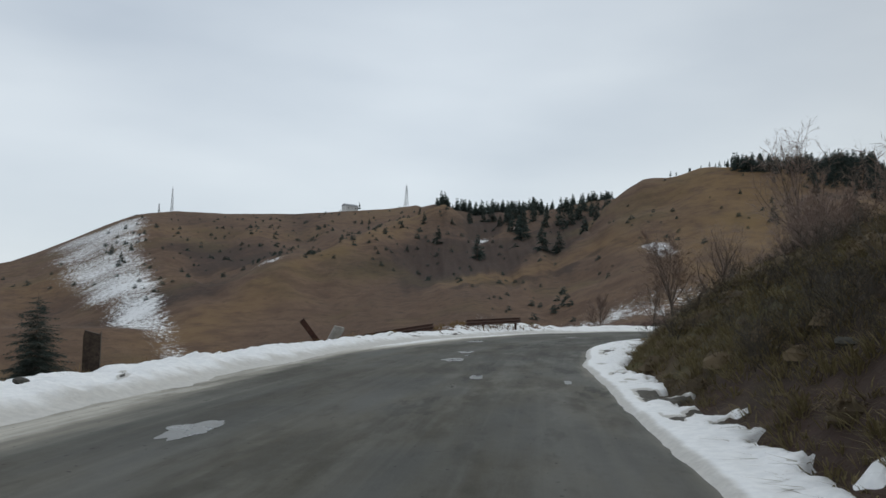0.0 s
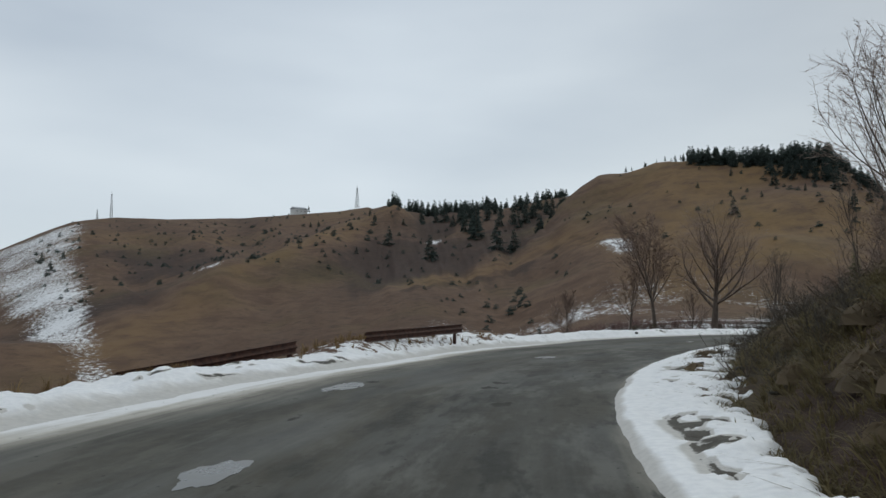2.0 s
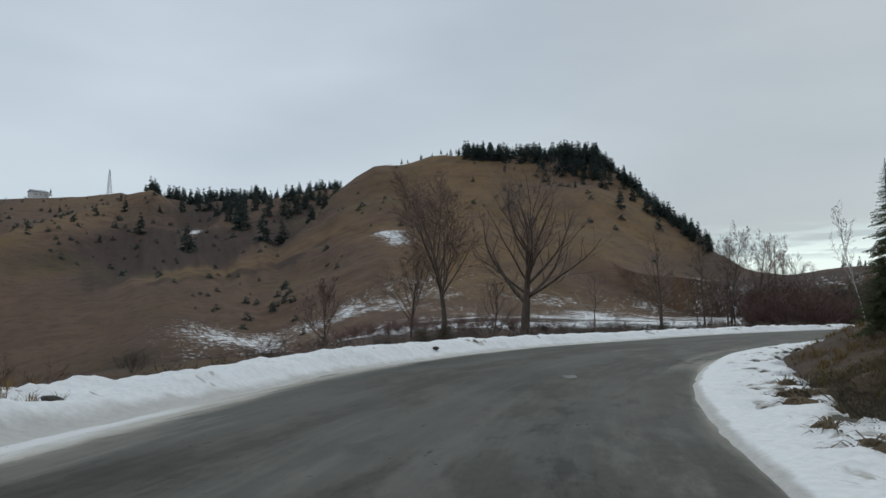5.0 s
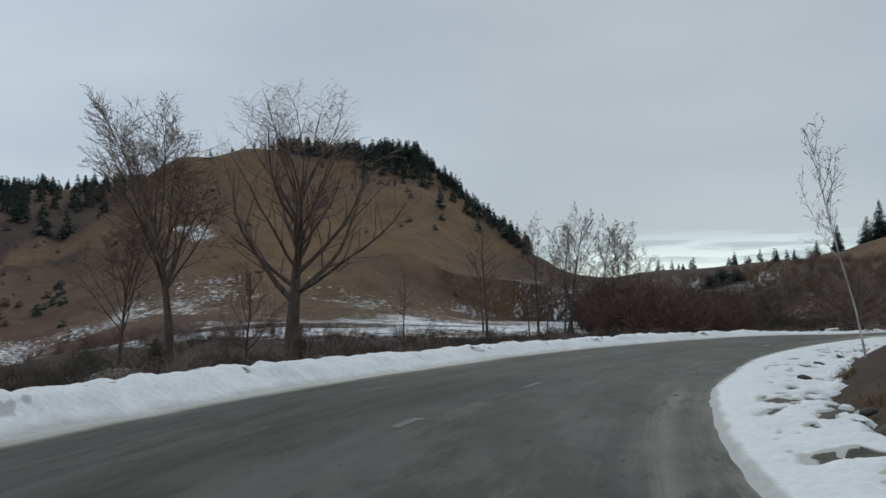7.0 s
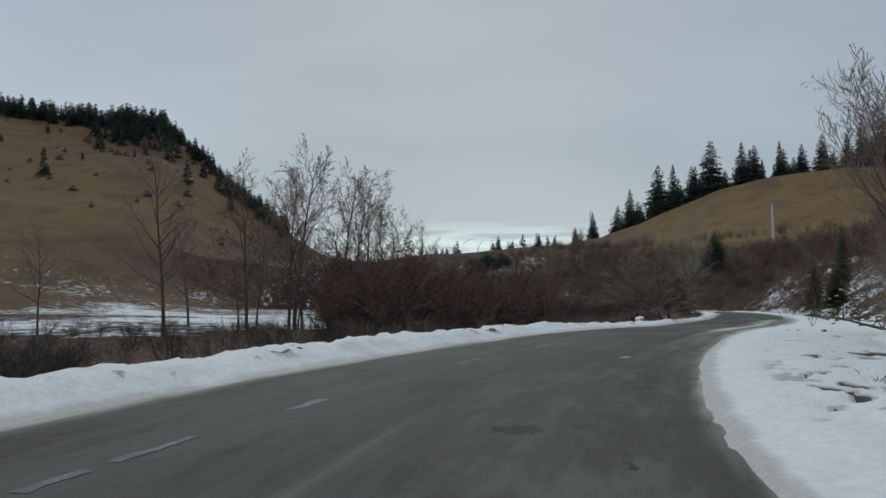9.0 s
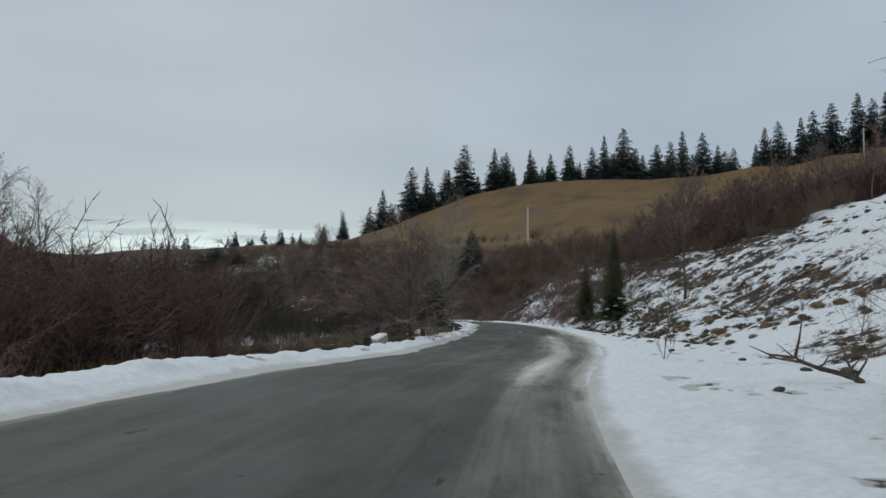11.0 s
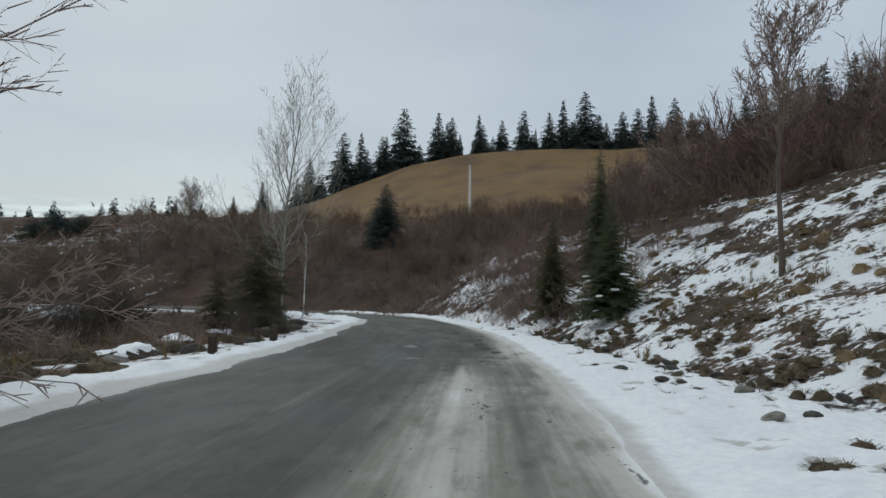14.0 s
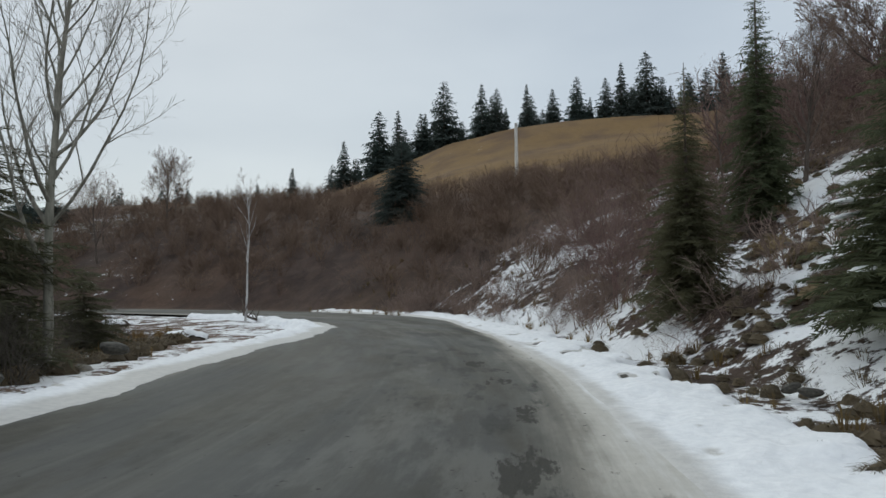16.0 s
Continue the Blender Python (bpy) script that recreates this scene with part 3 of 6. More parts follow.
def build_ground():
    gx, gy = axis(-20, 146, 0.46, 1800, 1.05), axis(-8, 140, 0.46, 1800, 1.05)
    X, Y = np.meshgrid(gx, gy)
    Z = ground(X, Y)
    me = grid_mesh("ground", np.stack([X, Y, Z], -1), len(gy), len(gx), M_GROUND)
    s, l = station(X, Y)
    az, r = np.degrees(np.arctan2(X - CX, Y - CY)), np.hypot(X - CX, Y - CY)
    # where old snow still lies
    snow = np.full(X.shape, -0.35)
    snow = np.where((az > -34) & (az < -20), np.maximum(snow, 0.62 * sstep(-32.5, -29.5, az + (r - 500) * 0.002) * (1 - sstep(-25.5, -23.6, az - (r - 560) * 0.006)) * sstep(120, 160, r) * (1 - sstep(655, 700, r)) - 0.06 + 0.30 * vnoise(X, Y, 30, 33, 5)), snow)
    patch = vnoise(X, Y, 26, 31, 4)
    flat = sstep(50, 75, r) * (1 - sstep(170, 240, r)) * (1 - sstep(50, 56, az)) * sstep(-12, 4, az)
    flat = flat * (1 - 0.85 * sstep(36, 42, az) * (1 - sstep(124, 128, s))) * np.where(s < 118, sstep(13, 26, l), 1)
    snow = np.maximum(snow, flat * (0.40 + 0.5 * patch + 0.2 * vnoise(X, Y, 5, 34, 3)))
    for px, py in PATCHES:
        snow = np.maximum(snow, 0.78 * np.exp(-(((X - px) / 8) ** 2 + ((Y - py) / 14) ** 2)) + 0.22 * vnoise(X, Y, 9, 36, 3) - 0.08)
    snow = np.maximum(snow, 0.34 * sstep(0.35, 0.7, vnoise(X, Y, 40, 35, 3)) * sstep(150, 190, r) * (1 - sstep(240, 270, r)) * sstep(40, 50, az))
    verge = np.where(l > 0, 0.60 - (0.15 - 0.09 * sstep(108, 118, s)) * np.clip(l - np.interp(s, LEFT[0], LEFT[1]) - 1.5, 0, 14), -1)
    verge = verge - 0.55 * np.exp(-((l - 8.0) / 1.3) ** 2) * sstep(116, 122, s) * (1 - sstep(138, 146, s)) + 0.25 * vnoise(X, Y, 3.0, 37, 4) * sstep(7, 8, l)
    snow = np.maximum(snow, verge)
    dr = -l - np.interp(s, TOE[0], TOE[1])
    ledge = vnoise(s * 0.42, l, 1.5, 91, 3)
    belt = vnoise(X, Y, 11, 41, 3)
    slope = sstep(86, 104, s) * (0.66 - 0.26 * sstep(157, 166, s) - 0.09 * sstep(1.0, 4, dr) + 0.30 * ledge + 0.15 * belt) * (1 - 0.5 * sstep(20, 36, dr))
    slope = np.maximum(slope, sstep(156, 162, s) * (1 - sstep(180, 185, s)) * (0.52 + 0.6 * ledge - 0.02 * np.clip(dr - 2, 0, 9)) * (1 - sstep(12, 20, dr)))
    slope = np.where(s > 184, -0.2, slope)
    early = (1 - sstep(80, 92, s)) * (0.12 - 0.3 * np.clip(dr + 0.6, 0, 5))
    snow = np.where(l < 0, np.maximum(snow, np.maximum(slope, early)), snow)
    set_attr(me, "snow", snow)
    scrub = 0.25 + 0.35 * vnoise(X, Y, 55, 51, 4)
    scrub = scrub + 0.45 * sstep(10, 30, l) * (1 - sstep(130, 180, r)) + 0.4 * np.exp(-((az - 42) / 9) ** 2) * sstep(150, 200, r)
    scrub = scrub - 0.35 * sstep(55, 62, az) * sstep(150, 185, r) - 0.2 * np.exp(-((az - 22) / 9) ** 2) * sstep(150, 260, r)
    scrub = scrub + 0.25 * np.exp(-((az + 2) / 6) ** 2) * sstep(250, 350, r) * (1 - sstep(560, 620, r))
    # hollows of the relief noise: browner growth, and relief shade put into the colour
    scrub = scrub + 0.25 * sstep(0.1, -0.35, vnoise(az * 3.2, r * 0.05, 9, 3, 4)) * sstep(200, 320, r) * (az < 14)
    scrub = scrub + 0.35 * (l < 0) * (s < 60) * sstep(2.5, 4, -l) * (0.6 + vnoise(X, Y, 4, 57, 3))
    scrub = scrub + 0.32 * (1 - sstep(170, 215, r)) * sstep(105, 125, X)
    scrub = scrub + 0.45 * (l < 0) * (s > -20) * (s < 178) * (1 - sstep(20, 40, dr)) + 0.35 * sstep(38, 42, az) * (1 - sstep(170, 210, r)) * (l > 8)
    spur = np.maximum(near_line(X, Y, SPURS[0], 14), near_line(X, Y, SPURS[1], 9))
    gully = np.max([near_line(X, Y, g, 20) for g in GULLIES], 0)
    scrub = scrub + 0.5 * gully * (0.7 + 0.5 * vnoise(X, Y, 22, 62, 4)) - 0.5 * spur
    # the cut bank below the track along the round hill's foot
    scrub = scrub + 0.8 * near_line(X, Y - 0.0, SPURS[1] + np.array([[2.0], [-11.0]]), 3.5)
    set_attr(me, "scrub", scrub)
    gold = sstep(54, 60, az) * sstep(150, 185, r) * (1 - sstep(84, 92, az)) * 0.9 + 0.65 * sstep(10, 18, az) * (1 - sstep(33, 37, az)) * sstep(150, 230, r) * sstep(-0.6, 0.1, vnoise(X, Y, 60, 58, 3))
    gold = gold + 0.3 * sstep(0.05, 0.5, vnoise(X, Y, 75, 59, 4)) * sstep(240, 330, r) * (az < 8)
    gold = np.clip(gold + 0.42 * spur - 0.8 * gully, 0, 1)
    set_attr(me, "gold", gold)
    green = 0.9 * np.exp(-(((X - 150) / 16) ** 2 + ((Y - 175) / 12) ** 2)) + 0.8 * sstep(-0.1, 0.5, vnoise(X, Y, 5, 61, 3)) * (l < 0) * (s < 60) * (s > -30) * (1 - sstep(14, 24, -l))
    set_attr(me, "green", green)
    tagged(new("ground", me), "brown winter grassland with patches of old snow, rising to hills", "ground", kind="structure")


build_ground()


PUDDLES = table("8.2 3.5 1.2 .45, 15.9 1.2 .9 .28, 15.5 -.55 .8 .16, 20.6 2.25 1.2 .6, 24.2 2.4 1.1 .4, 22.6 2.15 .5 .2, 31.3 3.4 1.6 .5, "
                "41.6 1.95 1.2 .5, 60 1.2 .9 .3, 99.4 .75 .6 .22, 152.8 2.0 1.1 .35, 148.5 1.6 .9 .3").T


POTHOLES = table("19 .4 .9 .4, 29.4 .5 .8 .4, 32.9 1.05 .7 .5, 31.8 1.0 .6 .5, 32.2 3.2 .6 .4, 38.6 -.2 1.2 .4, 41 .5 1.0 .5, 67 -.4 1.2 .4, 76.5 -.74 .8 .35, "
                 "89.4 .9 .9 .5, 132 .4 .8 .4, 128 .1 .5 .4, 139.6 .12 2.2 .45, 148 .08 1.4 .5, 142 .26 .9 .5, 150.6 2.4 .8 .4, 154.6 -.1 2.4 .5, 157 .0 2.0 .5, 151.4 -.4 1.8 .5, 159.6 .1 2.0 .45, 162 .3 2.2 .5, 149.2 -.5 1.6 .4").T


def build_road():
    s = np.arange(-60, 205, 0.2)
    lo, hi = np.interp(s, RIGHT[0], RIGHT[1]) - 0.9, np.interp(s, LEFT[0], LEFT[1]) + 0.9
    n = 56
    f = np.linspace(0, 1, n)
    L = lo[:, None] + (hi - lo)[:, None] * f
    S = np.repeat(s[:, None], n, 1)
    X, Y, Z = on_road(S, L)
    Z = Z + 0.035 * (L - 2.0) * 0.4 * (1 - sstep(100, 120, S)) - 0.012 * np.clip(np.abs(L - 2) - 2.5, 0, 9) ** 2 + 0.010 * vnoise(S, L, 1.8, 71, 3)
    pits, holes = 0 * S, 0 * S
    for ps, pl, pa, pw in PUDDLES:
        pits = np.maximum(pits, np.exp(-((S - ps) / (0.5 * pa)) ** 2 - ((L - pl) / (0.5 * pw)) ** 2))
    for ps, pl, pa, pw in POTHOLES:
        holes = np.maximum(holes, np.exp(-((S - ps) / (0.5 * pa)) ** 2 - ((L - pl) / (0.5 * pw)) ** 2))
    Z = Z - 0.012 * holes
    me = grid_mesh("road", np.stack([X, Y, Z], -1), len(s), n, M_ROAD)
    uv = me.uv_layers.new(name="UVMap")
    vi = np.empty(len(me.loops), np.int32)
    me.loops.foreach_get("vertex_index", vi)
    uv.data.foreach_set("uv", np.stack([S.ravel()[vi], L.ravel()[vi]], -1).astype(np.float32).ravel())
    right, left = np.interp(S, RIGHT[0], RIGHT[1]), np.interp(S, LEFT[0], LEFT[1])
    rim, kerb = L - right, left - L
    inner = sstep(94, 107, S) * (1 - sstep(160, 178, S))
    # slush pressed along both edges
    slush = -0.10 + 0.80 * (1 - sstep(-0.1, 0.55, rim)) * (1 - inner) + 0.70 * (1 - sstep(-0.2, 0.35 + 0.45 * (1 - sstep(50, 64, S)), kerb)) + 0.30 * (1 - sstep(0.2, 1.5, kerb)) * (1 - sstep(100, 120, S))
    # inside the bend: tan slush with wheel lines, whiter towards the verge
    soft = 0.35 * vnoise(S, L, 4.0, 72, 4)
    wide = 0.55 + 0.55 * sstep(108, 122, S) * (1 - sstep(144, 152, S)) - 0.65 * sstep(144, 152, S)
    slush = slush + inner * (0.66 + 0.2 * sstep(146, 152, S)) * (1 - sstep(wide - 0.7, wide + 0.7, L + soft)) + sstep(84, 96, S) * (1 - sstep(160, 178, S)) * 0.75 * (1 - sstep(-0.35, 0.55, rim))
    pressed = sstep(106, 118, S) * (1 - sstep(140, 150, S))
    slush = slush + pressed * (0.16 + 0.26 * np.exp(-((L - 0.40) / 0.24) ** 2) - 0.16 * np.exp(-((L + 0.22) / 0.16) ** 2) + 0.12 * np.exp(-((L - 2.3) / 0.5) ** 2))
    # dried films between the wheel tracks
    slush = slush + 0.16 * np.exp(-((L - 0.55) / 0.35) ** 2) + 0.10 * np.exp(-((L - 2.5) / 0.4) ** 2) - 0.08 * np.exp(-((L + 0.35) / 0.35) ** 2) * (1 - inner)
    slush = slush + 0.50 * np.exp(-((L - 2.0) / 0.16) ** 2) * sstep(62, 67, S) * (1 - sstep(88, 94, S)) * sstep(-0.3, 0.25, vnoise(S, 0 * S, 2.6, 73, 2))
    slush = slush + 0.36 * np.exp(-((L - 4.6) / 0.2) ** 2) * sstep(58, 63, S) * (1 - sstep(74, 80, S))
    slush = slush + 0.68 * np.exp(-((L + 0.6 + 0.3 * vnoise(S, 0 * S, 5.0, 75, 2)) / 0.5) ** 2) * sstep(60, 64, S) * (1 - sstep(76, 84, S)) - 0.3 * pits
    slush = slush + sstep(20, 28, S) * (1 - sstep(48, 58, S)) * (0.30 * sstep(1.2, 3.0, L) + 0.28 * (1 - sstep(0.3, 1.8, kerb)))
    slush = slush - 0.16 * sstep(84, 88, S) * (1 - sstep(94, 100, S)) * (1 - sstep(0.9, 1.5, L)) * sstep(0.4, 0.8, rim)
    set_attr(me, "wear", (0.35 + 0.65 * (sstep(6, 14, S) * (1 - sstep(50, 60, S)) + sstep(60, 66, S) * (1 - sstep(94, 100, S)) * 0.6 + sstep(144, 150, S)) * (1 - sstep(1.2, 2.6, L + soft))))
    set_attr(me, "pit", holes)
    set_attr(me, "wet", 0.45 * sstep(60, 68, S) * (1 - sstep(98, 106, S)) * (1 - sstep(1.2, 2.2, L)) + 0.5 * sstep(18, 26, S) * (1 - sstep(50, 58, S)) * (1 - sstep(0.8, 1.8, L)) + 0.2 * sstep(104, 118, S) * sstep(1.4, 2.4, L))
    set_attr(me, "slush", slush)
    tagged(new("road", me), "worn wet asphalt mountain road with slush along its edges", "road", kind="structure")


build_road()


def build_snow(name, side, label):
    s = np.arange(-20, 190, 0.11)
    n = 46
    f = np.linspace(0, 1, n)
    if side > 0:
        edge, width = np.interp(s, LEFT[0], LEFT[1]), np.interp(s, BERM[0], BERM[1])
        S, D = np.repeat(s[:, None], n, 1), -0.8 + f * (width[:, None] + 2.2)
        L = edge[:, None] + D
    else:
        edge, width = np.interp(s, RIGHT[0], RIGHT[1]), np.interp(s, STRIP[0], STRIP[1])
        S, D = np.repeat(s[:, None], n, 1), -0.8 + f * (width[:, None] + 1.9)
        L = edge[:, None] - D
    W = np.repeat(width[:, None], n, 1)
    X, Y, Z = on_road(S, L)
    wob = (0.28 if side > 0 else 0.09) * vnoise(S, 0 * S, 3.0, 81 + side, 4) + (0.12 if side > 0 else 0.04) * vnoise(X, Y, 0.6, 83, 3)
    d = D + wob
    if side > 0:
        top = np.interp(S, *PILE)
        h = 0.035 * sstep(-0.1, 0.35, d) + top * sstep(0.3, 1.15, d) * (1 - 0.4 * sstep(W * 0.6, W, d)) - (top + 0.18) * sstep(W * 0.72, W * 1.05, d)
        h = h + (0.12 * np.clip(vnoise(X, Y, 0.9, 85, 4) + 0.1, 0, 1) + 0.10 * vnoise(X, Y, 0.36, 86, 3)) * sstep(0.4, 1.2, d)
        Z = np.where(D < W * 0.5, Z, np.maximum(Z - 0.5, ground(X, Y) + 0.02) * sstep(W * 0.5, W, D) + Z * (1 - sstep(W * 0.5, W, D)))
        dirt = 1.15 * (1 - sstep(0.1, 0.9 + 0.7 * (1 - sstep(48, 60, S)), d)) + 0.2 * sstep(W * 0.85, W, d) + 1.8 * sstep(0.50, 0.58, 0.8 * vnoise(S * 0.6, L, 0.28, 93, 2) + 0.6 * vnoise(X, Y, 2.5, 94, 3)) * sstep(0.6, 1.0, d)
    else:
        rim = d + 0.45 * vnoise(X, Y, 0.55, 95, 3)
        h = (0.030 - 0.015 * sstep(76, 90, S)) * sstep(-0.06, 0.16, d) + 0.05 * sstep(0.2, 0.9, d) - 0.26 * sstep(W * 0.84, W * 1.0, rim)
        h = h + (0.07 * vnoise(X, Y, 0.7, 87, 4) + 0.05 * vnoise(X, Y, 0.28, 89, 2)) * sstep(0.1, 0.6, d)
        # bare flecks of earth where the thin snow has melted through
        speck = 0.8 * vnoise(S * 0.6, L, 0.30, 88, 3) + 0.55 * vnoise(X, Y, 2.2, 92, 3) + 0.12 * sstep(26, 34, S) * (1 - sstep(44, 52, S)) + 0.16 * sstep(66, 72, S) * (1 - sstep(94, 104, S)) - 0.15 * sstep(96, 110, S)
        holes = sstep(0.20, 0.34, speck) * sstep(W * 0.12, W * 0.4, d)
        low = ground(X, Y)
        Z = np.where(D < 0.8, Z, np.maximum(Z, low + 0.06)) - 0.05 * holes
        dirt = 0.85 * (1 - sstep(-0.05, 0.14 + 0.35 * sstep(80, 98, S), d)) + 0.08 + 0.12 * vnoise(X, Y, 1.5, 90, 3) + 1.9 * holes
    edge_off = -0.07 * (1 - sstep(-0.14, 0.0, d))
    me = grid_mesh(name, np.stack([X, Y, Z + h + edge_off], -1), len(s), n, M_SNOW)
    set_attr(me, "dirt", dirt)
    tagged(new(name, me), label, "snow", kind="stuff")


build_snow("snow_bank", 1, "lumpy ploughed snow bank, greyed with grit along the asphalt")
build_snow("snow_verge", -1, "trampled snow strip with dark bare patches beside the asphalt")


# ---- builders for plants and things ----
def mesh_of(name, verts, faces, material, smooth=False):
    me = bpy.data.meshes.new(name)
    me.from_pydata([tuple(v) for v in verts], [], faces)
    me.materials.append(material)
    if smooth:
        me.polygons.foreach_set("use_smooth", np.full(len(me.polygons), True))
    me.update()
    return me


def tri_mesh(name, verts, tris, material, smooth=False):
    """A mesh from arrays of places and triangles."""
    me = bpy.data.meshes.new(name)
    me.vertices.add(len(verts))
    me.vertices.foreach_set("co", np.asarray(verts, np.float32).ravel())
    me.loops.add(len(tris) * 3)
    me.loops.foreach_set("vertex_index", np.asarray(tris, np.int32).ravel())
    me.polygons.add(len(tris))
    me.polygons.foreach_set("loop_start", np.arange(0, len(tris) * 3, 3, dtype=np.int32))
    me.polygons.foreach_set("use_smooth", np.full(len(tris), smooth))
    me.update(calc_edges=True)
    me.materials.append(material)
    return me


def part(name, data, parent, label=""):
    """A mesh as one object under a thing or a part."""
    ob = new(name, data)
    ob.parent = parent
    return tagged(ob, label) if label else ob


def empty(name, m, label, category, group="", kind=""):
    ob = new(name)
    ob.matrix_basis = m
    return tagged(ob, label, category, group, kind)


def box_bm(bm, sx, sy, sz, m=None, bevel=0.0):
    r = bmesh.ops.create_cube(bm, size=1.0)
    bmesh.ops.scale(bm, vec=(sx, sy, sz), verts=r["verts"])
    if bevel:
        es = list({e for v in r["verts"] for e in v.link_edges})
        out = bmesh.ops.bevel(bm, geom=es, offset=bevel, segments=2, affect="EDGES")
        vs = list({v for f in out["faces"] for v in f.verts} | {v for v in r["verts"] if v.is_valid})
    else:
        vs = r["verts"]
    if m is not None:
        bmesh.ops.transform(bm, matrix=m, verts=vs)
    return vs


def bm_mesh(name, bm, material, smooth=False):
    me = bpy.data.meshes.new(name)
    bmesh.ops.recalc_face_normals(bm, faces=bm.faces)
    bm.to_mesh(me)
    bm.free()
    me.materials.append(material)
    if smooth:
        me.polygons.foreach_set("use_smooth", np.full(len(me.polygons), True))
    return me


class Tubes:
    """Collects tapered round branches into one mesh."""

    def __init__(self):
        self.v, self.f, self.n = [], [], 0

    def add(self, pts, radii, sides):
        pts = [Vector(p) for p in pts]
        ax = (pts[-1] - pts[0]).normalized()
        u = ax.orthogonal().normalized()
        w = ax.cross(u)
        for p, r in zip(pts, radii):
            for k in range(sides):
                a = 2 * math.pi * k / sides
                self.v.append(tuple(p + (u * math.cos(a) + w * math.sin(a)) * r))
        for i in range(len(pts) - 1):
            for k in range(sides if sides > 2 else 1):
                a, b = self.n + i * sides + k, self.n + i * sides + (k + 1) % sides
                self.f.append((a, b, b + sides, a + sides))
        self.n += len(pts) * sides

    def spike(self, a, b, r):
        """One fine twig: a single sliver."""
        w = (b - a).orthogonal().normalized() * r
        self.v += [tuple(a - w), tuple(a + w), tuple(b)]
        self.f.append((self.n, self.n + 1, self.n + 2))
        self.n += 3

    def mesh(self, name, material):
        return mesh_of(name, self.v, self.f, material, True)


def turn_from(d, angle, roll):
    u = d.orthogonal().normalized()
    side = Matrix.Rotation(roll, 3, d) @ u
    return (d * math.cos(angle) + side * math.sin(angle)).normalized()


def bare_tree_meshes(seed, height, spread=0.5, limbs=9, clear=0.25, fork=0.35, lift=0.25, density=1.0, stem=0.022, bark=None, twig=None, lean=0.0, droop=0.0, top=0.86, fan=0.8, fine=1.0):
    """Trunk, limbs and twigs of a leafless tree: low limbs reach out, high ones rise, each order thinner than the last."""
    rng = random.Random(seed)
    trunk, boughs, twigs = Tubes(), [], Tubes()

    def limb(start, d, length, r, level):
        n = (8, 7, 4, 2, 1)[level]
        pts, rad, p, dd = [start], [r], start.copy(), d.copy()
        pull = (0.04, lift * 0.4, lift * 0.3, lift * 0.25 - droop, lift * 0.2 - droop)[level]
        wob = (0.07, 0.14, 0.2, 0.24, 0.28)[level]
        for i in range(n):
            dd = (dd + Vector((rng.uniform(-wob, wob), rng.uniform(-wob, wob), rng.uniform(-wob, wob) + pull))).normalized()
            p = p + dd * (length / n)
            pts.append(p.copy())
            rad.append(max(r * (1 - 0.85 * ((i + 1) / n) ** 0.8), (0.006, 0.006, 0.006, 0.0055, 0.004)[level] * fine))
        if level == 0:
            trunk.add(pts, rad, 8)
        elif level == 1:
            one = Tubes()
            one.add(pts, rad, 6)
            boughs.append(one)
        else:
            twigs.add(pts, rad, (0, 0, 3, 2, 2)[level])
        if level == 4:
            return
        count = (limbs, int(9 * density) + 1, int(6 * density) + 1, int(5 * density))[level]
        first = (clear, 0.22, 0.15, 0.1)[level]
        for k in range(count):
            f = first + (1 - first) * ((k + rng.uniform(-0.4, 1.2)) / count if level else ((k + rng.uniform(-0.6, 1.0)) / count) if k else rng.uniform(0, 0.1))
            q = min(max(f, first * 0.8) * n, n - 1e-3)
            i = int(q)
            at = pts[i].lerp(pts[i + 1], q - i)
            axis_d = (pts[i + 1] - pts[i]).normalized()
            if level == 0:
                angle = spread * (1 + fan * (0.4 - f)) * rng.uniform(0.75, 1.25)
                ln = height * fork * rng.uniform(0.75, 1.25) * (1.2 - 0.62 * f)
                rr = max(rad[i] * rng.uniform(0.42, 0.72), 0.012)
            else:
                angle = rng.uniform(0.35, 0.9)
                ln = length * (0.5, 0.48, 0.5, 0.55)[level] * rng.uniform(0.5, 1.25) * (1.1 - 0.5 * f)
                rr = max(rad[i] * (0.55, 0.55, 0.5, 0.6)[level], (0.012, 0.010, 0.0085, 0.0075)[level] * fine)
            limb(at, turn_from(axis_d, angle, k * 2.4 + rng.uniform(-1.1, 1.1)), ln, rr, level + 1)

    limb(Vector((0, 0, -0.3)), Vector((lean, 0, 1)).normalized(), height * top, height * stem, 0)
    bark = bark or M_BARK
    return trunk.mesh("trunk", bark), [o.mesh("limb", bark) for o in boughs], twigs.mesh("twigs", twig or M_TWIG)


def bare_tree(x, y, meshes, label, category="tree", scale=1.0, turn=0.0, group="", name="bare_tree", z=None, wide=1.0):
    zz = float(ground(np.array([x]), np.array([y]))[0]) if z is None else z
    ob = empty(name, pose(x, y, zz, 0, 0, turn) @ Matrix.Diagonal((scale * wide, scale * wide, scale, 1)), label, category, group)
    part("trunk", meshes[0], ob)
    for me in meshes[1]:
        part("limb", me, ob)
    part("crown", meshes[2], ob)
    return ob


